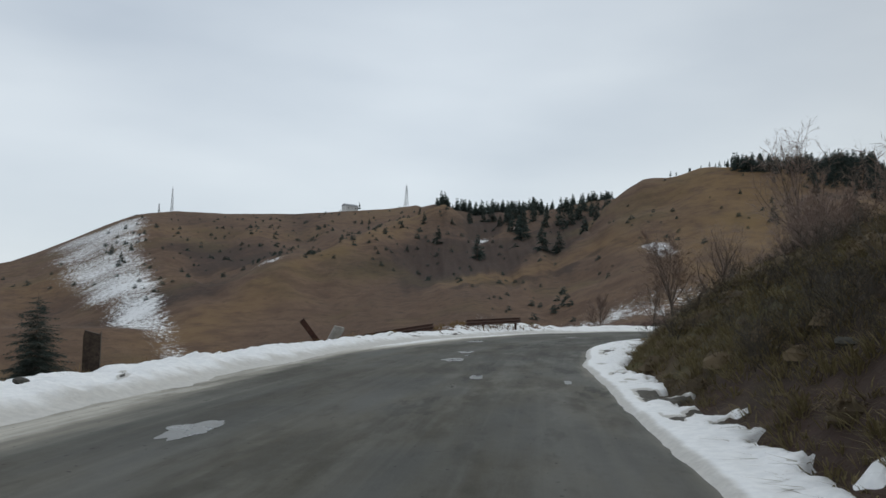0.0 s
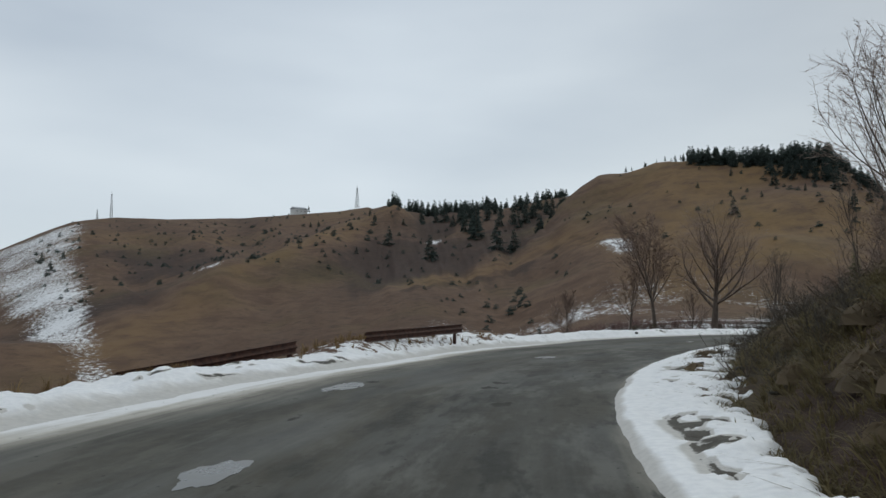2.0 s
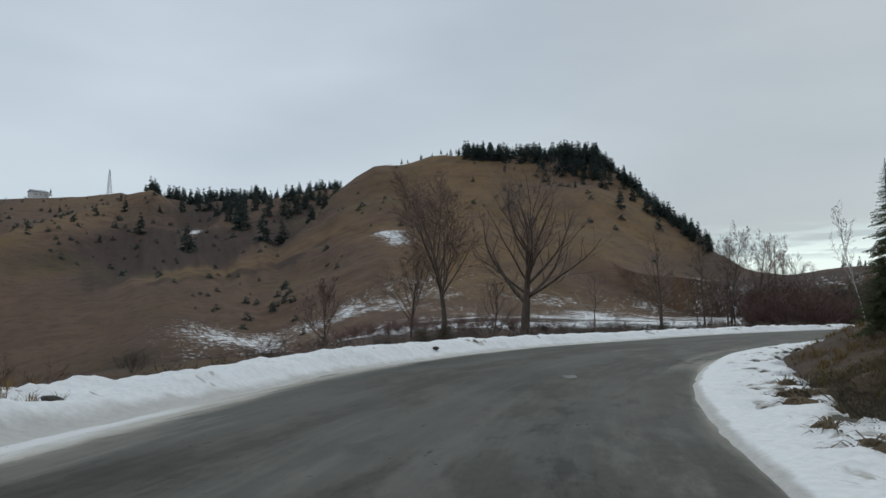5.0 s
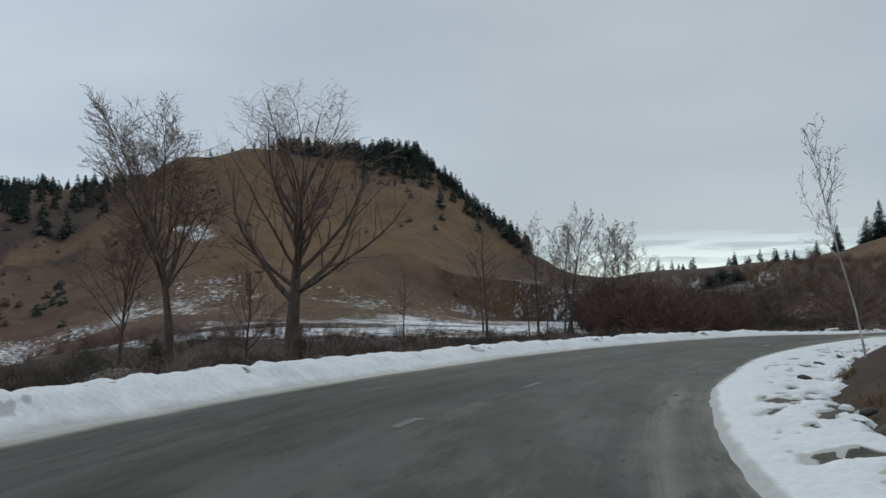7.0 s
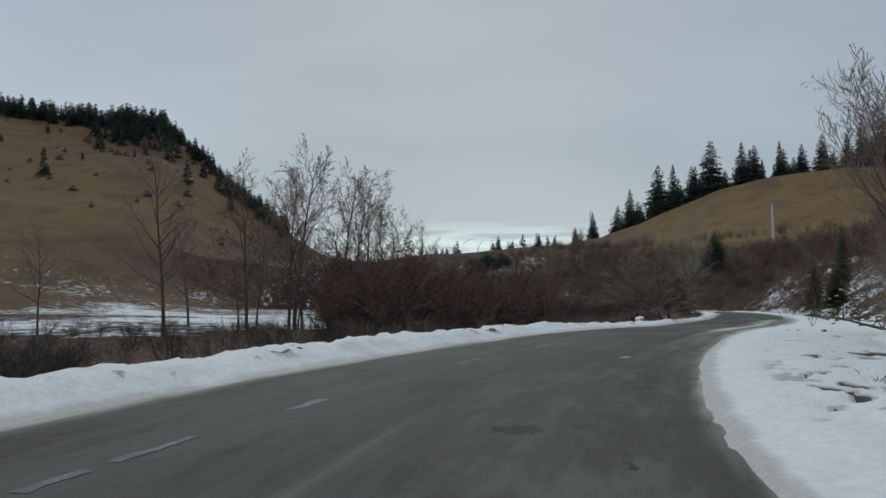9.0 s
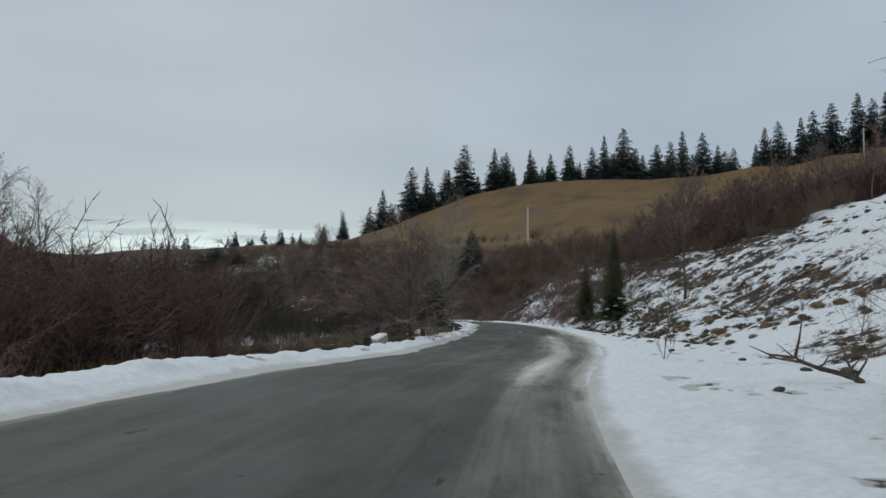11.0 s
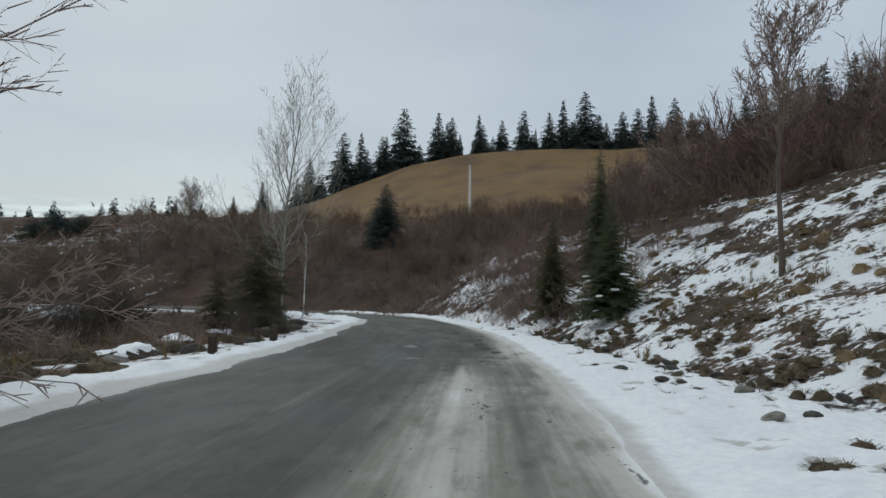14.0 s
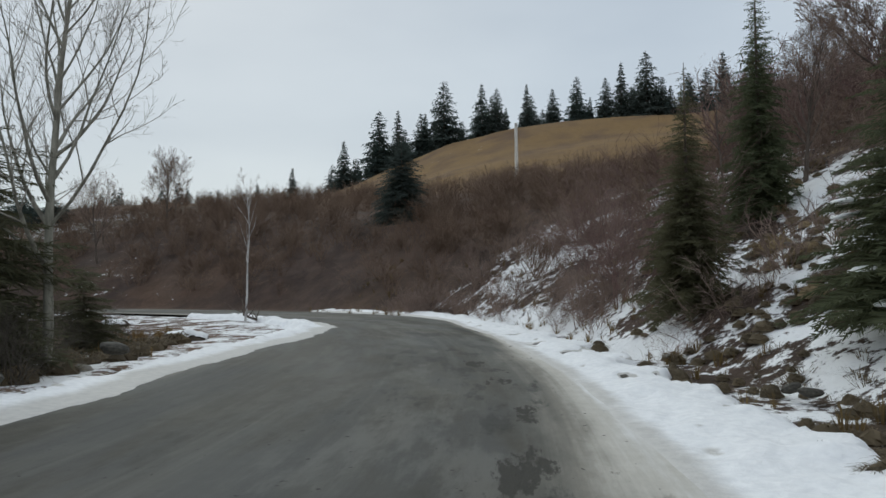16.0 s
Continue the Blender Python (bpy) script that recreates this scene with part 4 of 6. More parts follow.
def conifer_meshes(seed, height, width, tiers, per_tier, sprig, needle, ragged=0.3, taper=0.85, low=0.05):
    """Trunk and crown of a conifer: drooping boughs in uneven whorls, each set with short needle sprigs to its sides and below."""
    rng = np.random.default_rng(seed)
    trunk = Tubes()
    trunk.add([(0, 0, -0.3), (0, 0, height * 0.5), (0, 0, height)], [height * 0.014 + 0.02, height * 0.009, 0.012], 6)
    v = []
    for i in range(tiers):
        f = (i + 0.3) / tiers
        z = height * (low + (0.98 - low) * f)
        reach = width * (1 - f) ** taper * 0.5 + 0.025 * width
        n = max(4, int(per_tier * (1 - 0.45 * f)))
        for k in range(n):
            a = 2 * math.pi * (k + rng.random()) / n + i * 0.7
            L = reach * (1 + ragged * rng.uniform(-1.0, 0.8))
            droop = L * rng.uniform(0.1, 0.5) * (1 - f * 0.9)
            d = np.array([math.cos(a), math.sin(a), 0.0])
            z0 = z + rng.uniform(-0.6, 0.6) * height / tiers
            sp = sprig * (0.3 + 0.7 * (1 - f))
            m = max(3, int(L / sprig * 1.6))
            g = np.repeat((np.arange(m) + rng.random(m)) / m, 3)
            p = d * (L * g)[:, None]
            p[:, 2] = z0 - droop * g ** 1.4
            side = np.tile([-1.0, 1.0, 0.0], m)
            ls = (0.42 * L * (1 - g) + 1.5 * sp) * rng.uniform(0.5, 1.25, 3 * m)
            ls = np.where(side == 0, sp * rng.uniform(1.0, 2.2, 3 * m), ls)
            out = np.stack([-math.sin(a) * side * 0.8 + d[0] * 0.65, math.cos(a) * side * 0.8 + d[1] * 0.65, np.where(side == 0, -0.9, rng.uniform(-0.55, 0.12, 3 * m))], 1)
            out += rng.uniform(-0.2, 0.2, out.shape)
            half = (np.cross(out, rng.uniform(-1, 1, out.shape)))
            half *= (sp * rng.uniform(0.2, 0.36, 3 * m) / (np.linalg.norm(half, axis=1) + 1e-6))[:, None]
            tip = p + out * ls[:, None]
            v.append(np.stack([p - half * 0.6, p + half * 0.6, p + out * (ls * 0.55)[:, None] + half, p - half * 0.6, p + out * (ls * 0.55)[:, None] + half, tip], 1).reshape(-1, 3))
    v = np.concatenate(v)
    return trunk.mesh("trunk", M_BARK), tri_mesh("crown", v, np.arange(len(v)).reshape(-1, 3), needle)


def conifer(x, y, meshes, label, scale=1.0, turn=0.0, group="", name="spruce", wide=1.0, sink=0.0):
    z = float(ground(np.array([x]), np.array([y]))[0]) - sink
    ob = empty(name, pose(x, y, z, 0, 0, turn) @ Matrix.Diagonal((scale * wide, scale * wide, scale, 1)), label, "conifer", group)
    part("trunk", meshes[0], ob)
    part("crown", meshes[1], ob)
    return ob


def mesh_arrays(me):
    v = np.empty(len(me.vertices) * 3, np.float32)
    me.vertices.foreach_get("co", v)
    me.calc_loop_triangles()
    t = np.empty(len(me.loop_triangles) * 3, np.int32)
    me.loop_triangles.foreach_get("vertices", t)
    return v.reshape(-1, 3), t.reshape(-1, 3)


def scatter(name, sources, places, material, label, category):
    """One joined mesh of many alike plants: places are rows of x, y, z, turn, scale, height scale."""
    vs, ts, base = [], [], 0
    for i, (x, y, z, a, k, kz) in enumerate(places):
        v, t = sources[i % len(sources)]
        c, s = math.cos(a), math.sin(a)
        w = np.stack([x + (v[:, 0] * c - v[:, 1] * s) * k, y + (v[:, 0] * s + v[:, 1] * c) * k, z + v[:, 2] * kz], 1)
        vs.append(w)
        ts.append(t + base)
        base += len(v)
    if not vs:
        return None
    me = tri_mesh(name, np.concatenate(vs), np.concatenate(ts), material)
    return tagged(new(name, me), label, category, kind="stuff")


def shrub_source(seed, stems=12, spread=0.75, shoots=8, thick=0.009, fine=6):
    """A leafless shrub one metre high: stems from one root, each with side shoots and many fine twigs."""
    rng = random.Random(seed)
    tb = Tubes()
    for i in range(stems):
        a = 2 * math.pi * (i + rng.random()) / stems
        out = rng.uniform(0.12, 1.0) * spread
        d = Vector((math.cos(a) * out, math.sin(a) * out, rng.uniform(0.8, 1.1))).normalized()
        ln, p, pts = rng.uniform(0.6, 1.05), Vector((rng.uniform(-0.15, 0.15), rng.uniform(-0.15, 0.15), -0.08)), []
        pts.append(p.copy())
        for k in range(3):
            d = (d + Vector((rng.uniform(-0.25, 0.25), rng.uniform(-0.25, 0.25), 0.1))).normalized()
            p = p + d * ln / 3
            pts.append(p.copy())
        tb.add(pts, [thick, thick * 0.8, thick * 0.5, thick * 0.25], 2)
        for k in range(shoots):
            q = rng.uniform(0.3, 2.95)
            j = int(q)
            at = pts[j].lerp(pts[j + 1], q - j)
            nd = turn_from((pts[j + 1] - pts[j]).normalized(), rng.uniform(0.35, 1.0), rng.uniform(0, 6.28))
            end = at + nd * rng.uniform(0.18, 0.42) + Vector((0, 0, 0.05))
            tb.add([at, end], [thick * 0.45, thick * 0.2], 2)
            for _ in range(fine):
                m = at.lerp(end, rng.uniform(0.15, 1.0))
                fd = turn_from(nd, rng.uniform(0.4, 1.1), rng.uniform(0, 6.28))
                tb.spike(m, m + fd * rng.uniform(0.08, 0.2), thick * 0.4)
    me = tb.mesh("source", M_TWIG)
    out = mesh_arrays(me)
    bpy.data.meshes.remove(me)
    return out


def grass_source(seed, blades=16, spread=0.5):
    """A tuft of dry bent blades about one metre across and high."""
    rng = np.random.default_rng(seed)
    v, t = [], []
    for i in range(blades):
        a, o = rng.uniform(0, 6.28), rng.uniform(0, 0.3) * spread
        p = np.array([math.cos(a) * o, math.sin(a) * o, -0.05])
        d = np.array([math.cos(a), math.sin(a), 0]) * rng.uniform(0.1, 1.0) * spread
        side = np.array([-math.sin(a), math.cos(a), 0]) * rng.uniform(0.009, 0.022)
        h = rng.uniform(0.5, 1.0)
        mid, tip = p + d * 0.4 + np.array([0, 0, h * 0.65]), p + d * 1.1 + np.array([0, 0, h * rng.uniform(0.55, 1.0)])
        b = len(v)
        v += [p - side, p + side, mid + side * 0.7, mid - side * 0.7, tip]
        t += [(b, b + 1, b + 2), (b, b + 2, b + 3), (b + 3, b + 2, b + 4)]
    return np.array(v, np.float32), np.array(t, np.int32)


def tussock_source(seed, blades=46):
    """A grass cushion about one metre across: a lumpy mound with drooping blades all over it."""
    rng = np.random.default_rng(seed)
    v, t, n, rings = [np.array([0.0, 0.0, 0.62])], [], 9, 3
    for i in range(1, rings + 1):
        for k in range(n):
            a, e = 2 * math.pi * (k + 0.5 * (i % 2)) / n, math.pi / 2 * i / rings
            r = 0.42 * rng.uniform(0.75, 1.2)
            v.append(np.array([math.cos(a) * math.sin(e) * r, math.sin(a) * math.sin(e) * r, 0.60 * math.cos(e) * rng.uniform(0.8, 1.15) - 0.04]))
    for k in range(n):
        t.append((0, 1 + k, 1 + (k + 1) % n))
        for i in range(rings - 1):
            a, b = 1 + i * n + k, 1 + i * n + (k + 1) % n
            t += [(a, a + n, b + n), (a, b + n, b)]
    for _ in range(blades):
        a, e = rng.uniform(0, 6.28), rng.uniform(0.0, 1.25)
        d = np.array([math.cos(a), math.sin(a), 0.0])
        p = d * math.sin(e) * 0.36 + np.array([0, 0, 0.52 * math.cos(e)])
        ln = rng.uniform(0.22, 0.48)
        side = np.array([-math.sin(a), math.cos(a), 0]) * rng.uniform(0.012, 0.026)
        mid = p + d * ln * 0.45 + np.array([0, 0, ln * rng.uniform(0.1, 0.55)])
        tip = mid + d * ln * 0.6 - np.array([0, 0, ln * rng.uniform(0.1, 0.8)])
        b = len(v)
        v += [p - side, p + side, mid + side * 0.7, mid - side * 0.7, tip]
        t += [(b, b + 1, b + 2), (b, b + 2, b + 3), (b + 3, b + 2, b + 4)]
    return np.array(v, np.float32), np.array(t, np.int32)


RNG = np.random.default_rng(7)


def rows_at(x, y, lo, hi, flat=1.0, sink=0.03):
    """Places for scatter() at the ground, with random turn and scale."""
    x, y = np.asarray(x), np.asarray(y)
    k = RNG.uniform(lo, hi, len(x))
    return np.stack([x, y, ground(x, y) - sink, RNG.uniform(0, 6.28, len(x)), k * RNG.uniform(0.85, 1.2, len(x)), k * flat], 1)


def along(n, s0, s1, l0, l1, clump=0.0, size=5.0, seed=1):
    """Random places beside the road; clump keeps those where a slow noise is high."""
    s, l = RNG.uniform(s0, s1, n), RNG.uniform(l0, l1, n)
    x, y, _ = on_road(s, l)
    if clump:
        keep = vnoise(x, y, size, seed, 3) > clump - 1
        x, y = x[keep], y[keep]
    return x, y


# ---- spruces ----
SPRUCE_NEAR = [conifer_meshes(k, 10.0, w, 44, 15, 0.115, m, 0.55) for k, w, m in ((1, 4.4, M_NEEDLE3), (2, 4.4, M_NEEDLE2), (3, 3.4, M_NEEDLE3))]
SPRUCE_FULL = conifer_meshes(4, 10.0, 6.2, 36, 17, 0.17, M_NEEDLE, 0.35, 0.55)
BUSH_FAR = [conifer_meshes(30 + k, 10.0, 9.0, 4, 5, 2.6, M_NEEDLE2, 0.5, 0.5) for k in range(2)]
JUNIPER = conifer_meshes(5, 3.4, 1.9, 26, 12, 0.075, M_NEEDLE4, 0.9, 0.26)
SPRUCE_MID = [conifer_meshes(10 + k, 10.0, w, 26, 10, 0.5, M_NEEDLE, 0.45, tp) for k, (w, tp) in enumerate(((4.6, 0.9), (5.4, 0.75), (3.8, 1.05), (5.8, 0.8), (4.8, 0.6)))]
SPRUCE_FAR = [conifer_meshes(20 + k, 10.0, w, 8, 5, 1.2, M_NEEDLE, 0.35, 1.0) for k, w in enumerate((3.0, 3.8, 3.4))]


def bearing(az, r):
    return CX + r * math.sin(radians(az)), CY + r * math.cos(radians(az))

# conifers along the golden hill's crest: bearing, height
for k, (az, h) in enumerate(table("57.3 13, 59.0 17, 59.9 15, 61.0 12, 62.1 17, 63.9 14, 64.6 12, 66.0 12, 67.2 10, 68.3 12, 68.9 7, 69.6 11, 70.3 14, 71.4 16, 72.1 10, "
                                  "73.3 9, 73.9 7, 74.7 14, 75.8 13, 76.6 9, 79.0 12, 79.7 13, 80.8 13, 81.4 14, 82.3 15, 83.5 16, 84.2 14, 84.8 15, 85.4 13, 86.0 12, 54.9 9, 53.6 5").T):
    x, y = bearing(az, float(np.interp(az, GOLD[0], GOLD[1])) + 8)
    conifer(x, y, SPRUCE_MID[k % 5], "tall dark spruce on the crest of the golden grass hill", h / 10, k * 77.0, "spruces on the hill crest", wide=10 / h * (0.75 + 0.02 * h) * h / 10)
for k in range(58):
    az = 56.5 + k * 0.54 + RNG.uniform(-0.6, 0.6)
    x, y = bearing(az, float(np.interp(az, GOLD[0], GOLD[1])) + RNG.uniform(9, 26))
    conifer(x, y, SPRUCE_MID[(k + 1) % 5], "dark spruce behind the crest of the golden hill", RNG.uniform(0.6, 1.3), k * 50.0, "spruces on the hill crest", wide=RNG.uniform(0.9, 1.35))
# lone conifers on the far slopes: place, height
for k, (x, y, h) in enumerate(table("-14 470 11, 8 423 14, 35 474 19, 41 417 15, 50 422 13, 68 455 11, 76 463 7, 21 588 13, 5 587 10, 15 593 10, 32 532 11, 52 511 10, -25 526 8, -38 508 5, "
                                    "-63 460 4, -73 634 5, -79 634 4, -56 618 4, -30 563 5, -14 592 7, -7 529 5, -190 449 6, -212 487 7, -204 496 4, -30 442 4, 68 513 11, 75 523 10, 47 538 11").T):
    conifer(x, y, SPRUCE_FAR[k % 3], "single dark conifer on the brown far slope", h / 10, k * 61.0, "conifers on the far slope", wide=1.25)
for k, (x, y, h) in enumerate(table("169 322 8, 129 339 8, 163 377 8, 156 409 4, 177 308 6, 163 348 3, 148 356 3, 135 397 3, 177 350 9, 187 362 7, 173 380 7, 187 343 7, 187 332 8, 188 329 6, 88 491 6, 78 467 4, 203 341 10").T):
    conifer(x, y, SPRUCE_FAR[k % 3], "single dark conifer on the round hill", h / 10, k * 83.0, "conifers on the round hill", wide=1.2)


def far_places(n, az0, az1, crest, lo, hi, hmin, hmax, edge=0.0):
    out = []
    for _ in range(n):
        az = RNG.uniform(az0, az1)
        r = float(np.interp(az, crest[0], crest[1])) + RNG.uniform(lo, hi)
        x, y = bearing(az, r)
        h = RNG.uniform(hmin, hmax) / 10
        out.append((x, y, h))
    a = np.array(out)
    z = ground(a[:, 0], a[:, 1])
    return np.stack([a[:, 0], a[:, 1], z - 0.3, RNG.uniform(0, 6.28, n), a[:, 2] * RNG.uniform(0.95, 1.4, n), a[:, 2]], 1)


FAR_SRC = []
for t_me, c_me in SPRUCE_FAR:
    FAR_SRC.append(mesh_arrays(c_me))
scatter("conifer_wood", FAR_SRC, np.concatenate([far_places(260, 18.5, 28.6, DOME, -16, 26, 6, 9), far_places(60, 24, 28.6, DOME, -34, -10, 5, 8),
        far_places(150, 28.2, 35.5, DOME, -12, 14, 4, 8), far_places(14, 13.5, 18.5, DOME, -3, 4, 2, 4)]), M_NEEDLE, "dark conifer wood on the top of the round hill", "woods")
scatter("conifer_wood", FAR_SRC, np.concatenate([far_places(120, -3.4, 4.6, RIDGE, 0, 26, 8, 13), far_places(16, 4.4, 6.4, RIDGE, 0, 20, 5, 8), far_places(46, 6.2, 9.8, RIDGE, 0, 22, 6, 10), far_places(24, 0.0, 9.6, RIDGE, -130, -20, 7, 12), far_places(12, 1.6, 5.0, RIDGE, -60, -10, 8, 12), far_places(8, 6.5, 9.5, RIDGE, -70, -20, 7, 10)]),
        M_NEEDLE, "dark conifer wood along the far ridge", "woods")
scatter("hillside_bushes", [mesh_arrays(c) for _, c in BUSH_FAR], np.concatenate([far_places(420, -28, 6, RIDGE, -400, -15, 0.8, 2.6), far_places(70, 8, 33, DOME, -170, -12, 0.9, 2.4), far_places(60, -40, -5, RIDGE, -330, -120, 1.5, 3.5)]),
        M_NEEDLE, "small dark bushes scattered over the brown slopes", "bushes")
scatter("conifer_wood", FAR_SRC, far_places(26, 43.5, 52.5, GOLD, -6, 30, 1.5, 4), M_NEEDLE, "low dark conifers on the skyline at the valley end", "woods")

# ---- leafless trees ----
OAK = bare_tree_meshes(41, 11.8, 0.95, 24, 0.32, 0.55, 0.26, 1.2, 0.026, None, None, 0.0, 0.01, 0.72, 1.3, 0.95)
TALL = bare_tree_meshes(42, 13.2, 0.60, 18, 0.36, 0.50, 0.22, 1.15, 0.017, None, None, 0.0, 0.0, 0.62, 0.8, 1.25)
TALL2 = bare_tree_meshes(43, 11.0, 0.62, 18, 0.28, 0.50, 0.24, 1.1, 0.015, None, None, 0.0, 0.0, 0.68, 0.8, 1.25)
ALDER = bare_tree_meshes(44, 8.0, 0.95, 18, 0.30, 0.30, 0.10, 0.9, 0.012, None, None, 0.0, 0.0, 0.86, 0.8, 0.75)
ALDER2 = bare_tree_meshes(45, 8.0, 0.9, 18, 0.34, 0.30, 0.12, 0.9, 0.011, None, None, 0.0, 0.0, 0.86, 0.8, 0.75)
BIRCH = bare_tree_meshes(46, 6.2, 0.6, 12, 0.42, 0.22, 0.25, 0.65, 0.009, M_BIRCH, M_TWIG, 0.0, 0.05, 0.86, 0.8, 0.6)
LEANING = bare_tree_meshes(47, 6.4, 0.6, 12, 0.45, 0.22, 0.25, 0.65, 0.0048, M_BIRCH, M_TWIG, -0.12, 0.04, 0.86, 0.8, 0.6)
ASPEN = bare_tree_meshes(48, 10.4, 0.80, 30, 0.20, 0.38, 0.36, 0.95, 0.011, M_PALE, M_PALETWIG, 0.0, 0.0, 0.97, 0.8, 0.5)
WILLOW = bare_tree_meshes(49, 5.4, 1.15, 22, 0.16, 0.66, 0.10, 1.2, 0.022, M_BARK, M_TWIG, 0.0, 0.0, 0.66, 0.9, 1.2)
SAPLING = bare_tree_meshes(50, 2.6, 0.55, 9, 0.12, 0.5, 0.5, 0.5, 0.0085, M_BARK, M_BARK, 0.0, 0.0, 0.86, 0.8, 0.4)
SLOPE_TREE = bare_tree_meshes(52, 8.4, 0.8, 16, 0.45, 0.30, 0.25, 1.1, 0.012, None, None, 0.0, 0.0, 0.92, 0.8, 1.2)
CROOKED = bare_tree_meshes(51, 4.2, 0.9, 12, 0.2, 0.5, 0.3, 1.0, 0.022)

bare_tree(29.5, 93.1, OAK, "broad leafless oak with a thick dark trunk below the road", turn=20, wide=1.3)
bare_tree(25.0, 96.6, TALL, "tall slender leafless tree with upright branches in the meadow", turn=250, wide=1.15)
bare_tree(28.0, 94.9, CROOKED, "small crooked leafless tree beside the oak", turn=10)
bare_tree(17.3, 101.9, CROOKED, "small crooked leafless tree with forked trunk in the meadow", turn=130, scale=1.15)
bare_tree(23.2, 99.6, TALL2, "leafless tree behind the tall tree in the meadow", turn=200, scale=0.72)
for k, (x, y, h) in enumerate(table("49.9 108.3 9.6, 52.6 104.6 5.6, 55.2 105.2 9.8, 56.5 107.5 9.4, 53.6 107 9.2, 58.5 109 8.8, 61 126 9, 47 116 6, 59.4 106.8 9.4, 59.3 105.6 9.0, 62.5 108.1 8.8, 64.9 108.7 8.0, 66.4 108.6 7.6, 69.2 110.1 7.0").T):
    bare_tree(x, y, (ALDER, ALDER2)[k % 2], "leafless alder along the snowy stream meadow", scale=h / 8, turn=k * 55.0, group="alders by the stream", name="alder")
for k in range(22):
    x, y = (float(v) for v in on_road(116 + k * 2.1 + RNG.uniform(-0.8, 0.8), RNG.uniform(20, 27))[:2])
    bare_tree(x, y, (ALDER, ALDER2)[k % 2], "slim leafless alder in the row along the snowy meadow", scale=RNG.uniform(0.42, 0.66), turn=k * 71.0, group="alders in a row", name="alder", wide=1.5)
bare_tree(35.3, 69.6, LEANING, "slender leafless birch leaning over the road bank", name="birch", turn=-45)
bare_tree(39.8, 67.4, TALL2, "leafless tree on the inner road bank", scale=0.8, turn=33)
bare_tree(56.4, 78.2, TALL2, "tall leafless tree with fine twigs on the inner bank", turn=30, scale=0.72)
bare_tree(42.5, 70.6, BIRCH, "leafless birch on the inner road bank", scale=1.1, turn=100, name="birch")
bare_tree(19.6, 46.2, TALL2, "many-branched leafless tree on top of the grassy bank", scale=0.98, turn=15)
bare_tree(22.8, 51.8, TALL, "leafless tree on the grassy bank", scale=0.62, turn=80)
bare_tree(17.5, 39.5, WILLOW, "bushy leafless tree on the grassy bank", scale=0.75, turn=120)
for k, (x, y, h) in enumerate(table("11.6 39.5 2.4, 12.6 42.2 3.0, 14.2 45.4 2.6, 15.3 47.5 3.2, 12.0 36.0 2.6, 16.8 49.5 2.2").T):
    bare_tree(x, y, SAPLING, "thin leafless sapling on the brown road bank", scale=h / 2.6, turn=k * 70.0, group="saplings on the bank", name="sapling")
bare_tree(102.3, 108.1, ASPEN, "tall pale-barked leafless aspen beside the road bend", name="aspen", turn=60, scale=0.86)
bare_tree(117.0, 116.5, BIRCH, "thin white-stemmed birch at the inside of the bend", name="birch", turn=25, scale=1.0)
bare_tree(79.5, 98.5, WILLOW, "wide leafless willow beside the snowy verge", name="willow", turn=0, scale=1.02, wide=1.12)
bare_tree(100.7, 90.05, SLOPE_TREE, "slender leafless tree with a broad crown on the snowy slope", turn=45, scale=1.0)
bare_tree(67.9, 84.9, SAPLING, "leafless sapling with side shoots in the roadside snow", name="sapling", scale=0.85, turn=30)
bare_tree(71.79, 80.38, SAPLING, "thin leafless sapling on the snowy slope", name="sapling", scale=0.8, turn=75)
bare_tree(58.0, 78.6, SAPLING, "thin leafless sapling on the snowy slope", name="sapling", scale=1.2, turn=140)
for k, (x, y, h) in enumerate(table("137.2 97.2 5.5, 141 102 5, 133 92 5, 128 89.5 6, 122 86 6, 146 95 6, 150 100 6, 118 82 6, 112 79 6, 155 92 7, 117 97.5 5, 120 100 5, 124 95 6").T):
    bare_tree(x, y, (WILLOW, TALL2, ALDER2)[k % 3], "leafless bushy tree on the slope above the road", scale=h / (5.6, 11.0, 8.0)[k % 3], turn=k * 47.0, group="trees on the slope")
for k, (x, y, h) in enumerate(table("132 150 6, 137 148 7, 141 152 6, 146 150 7, 151 154 6, 128 153 6").T):
    bare_tree(x, y, (ALDER, TALL2)[k % 2], "leafless tree on the scrub hill beyond the bend", scale=h / (8.0, 11.0)[k % 2], turn=k * 31.0, group="trees beyond the bend")

# ---- spruces near the road ----
conifer(109.8, 99.3, SPRUCE_NEAR[1], "young olive-green spruce beside the road bend", 0.50, 10, wide=0.85)
snowy = conifer(104.6, 95.7, SPRUCE_NEAR[0], "broad green spruce with snow under its boughs", 0.46, 150, wide=1.15)
conifer(115.6, 98.5, SPRUCE_NEAR[2], "slim green spruce among bare trees on the slope", 0.66, 33, wide=0.85)
conifer(140.9, 123.4, SPRUCE_FULL, "full dark green spruce on the outer side of the bend", 0.66, 40, sink=0.9, wide=1.0)
conifer(101.6, 108.6, JUNIPER, "bushy olive-green juniper beside the pale aspen", 1.2, 25, name="juniper")
conifer(105.6, 111.2, JUNIPER, "low olive-green juniper beside the road bend", 0.55, 110, name="juniper", wide=1.2)
conifer(97.9, 107.6, JUNIPER, "thin dark juniper beside the snowy verge", 0.7, 110, name="juniper", wide=0.8)
conifer(-15.3, 29.2, SPRUCE_FULL, "broad dark spruce below the road edge", 0.64, 15, wide=0.81)
conifer(23.4, 57.0, SPRUCE_NEAR[2], "small dark green spruce on the inner road bank", 0.42, 200)
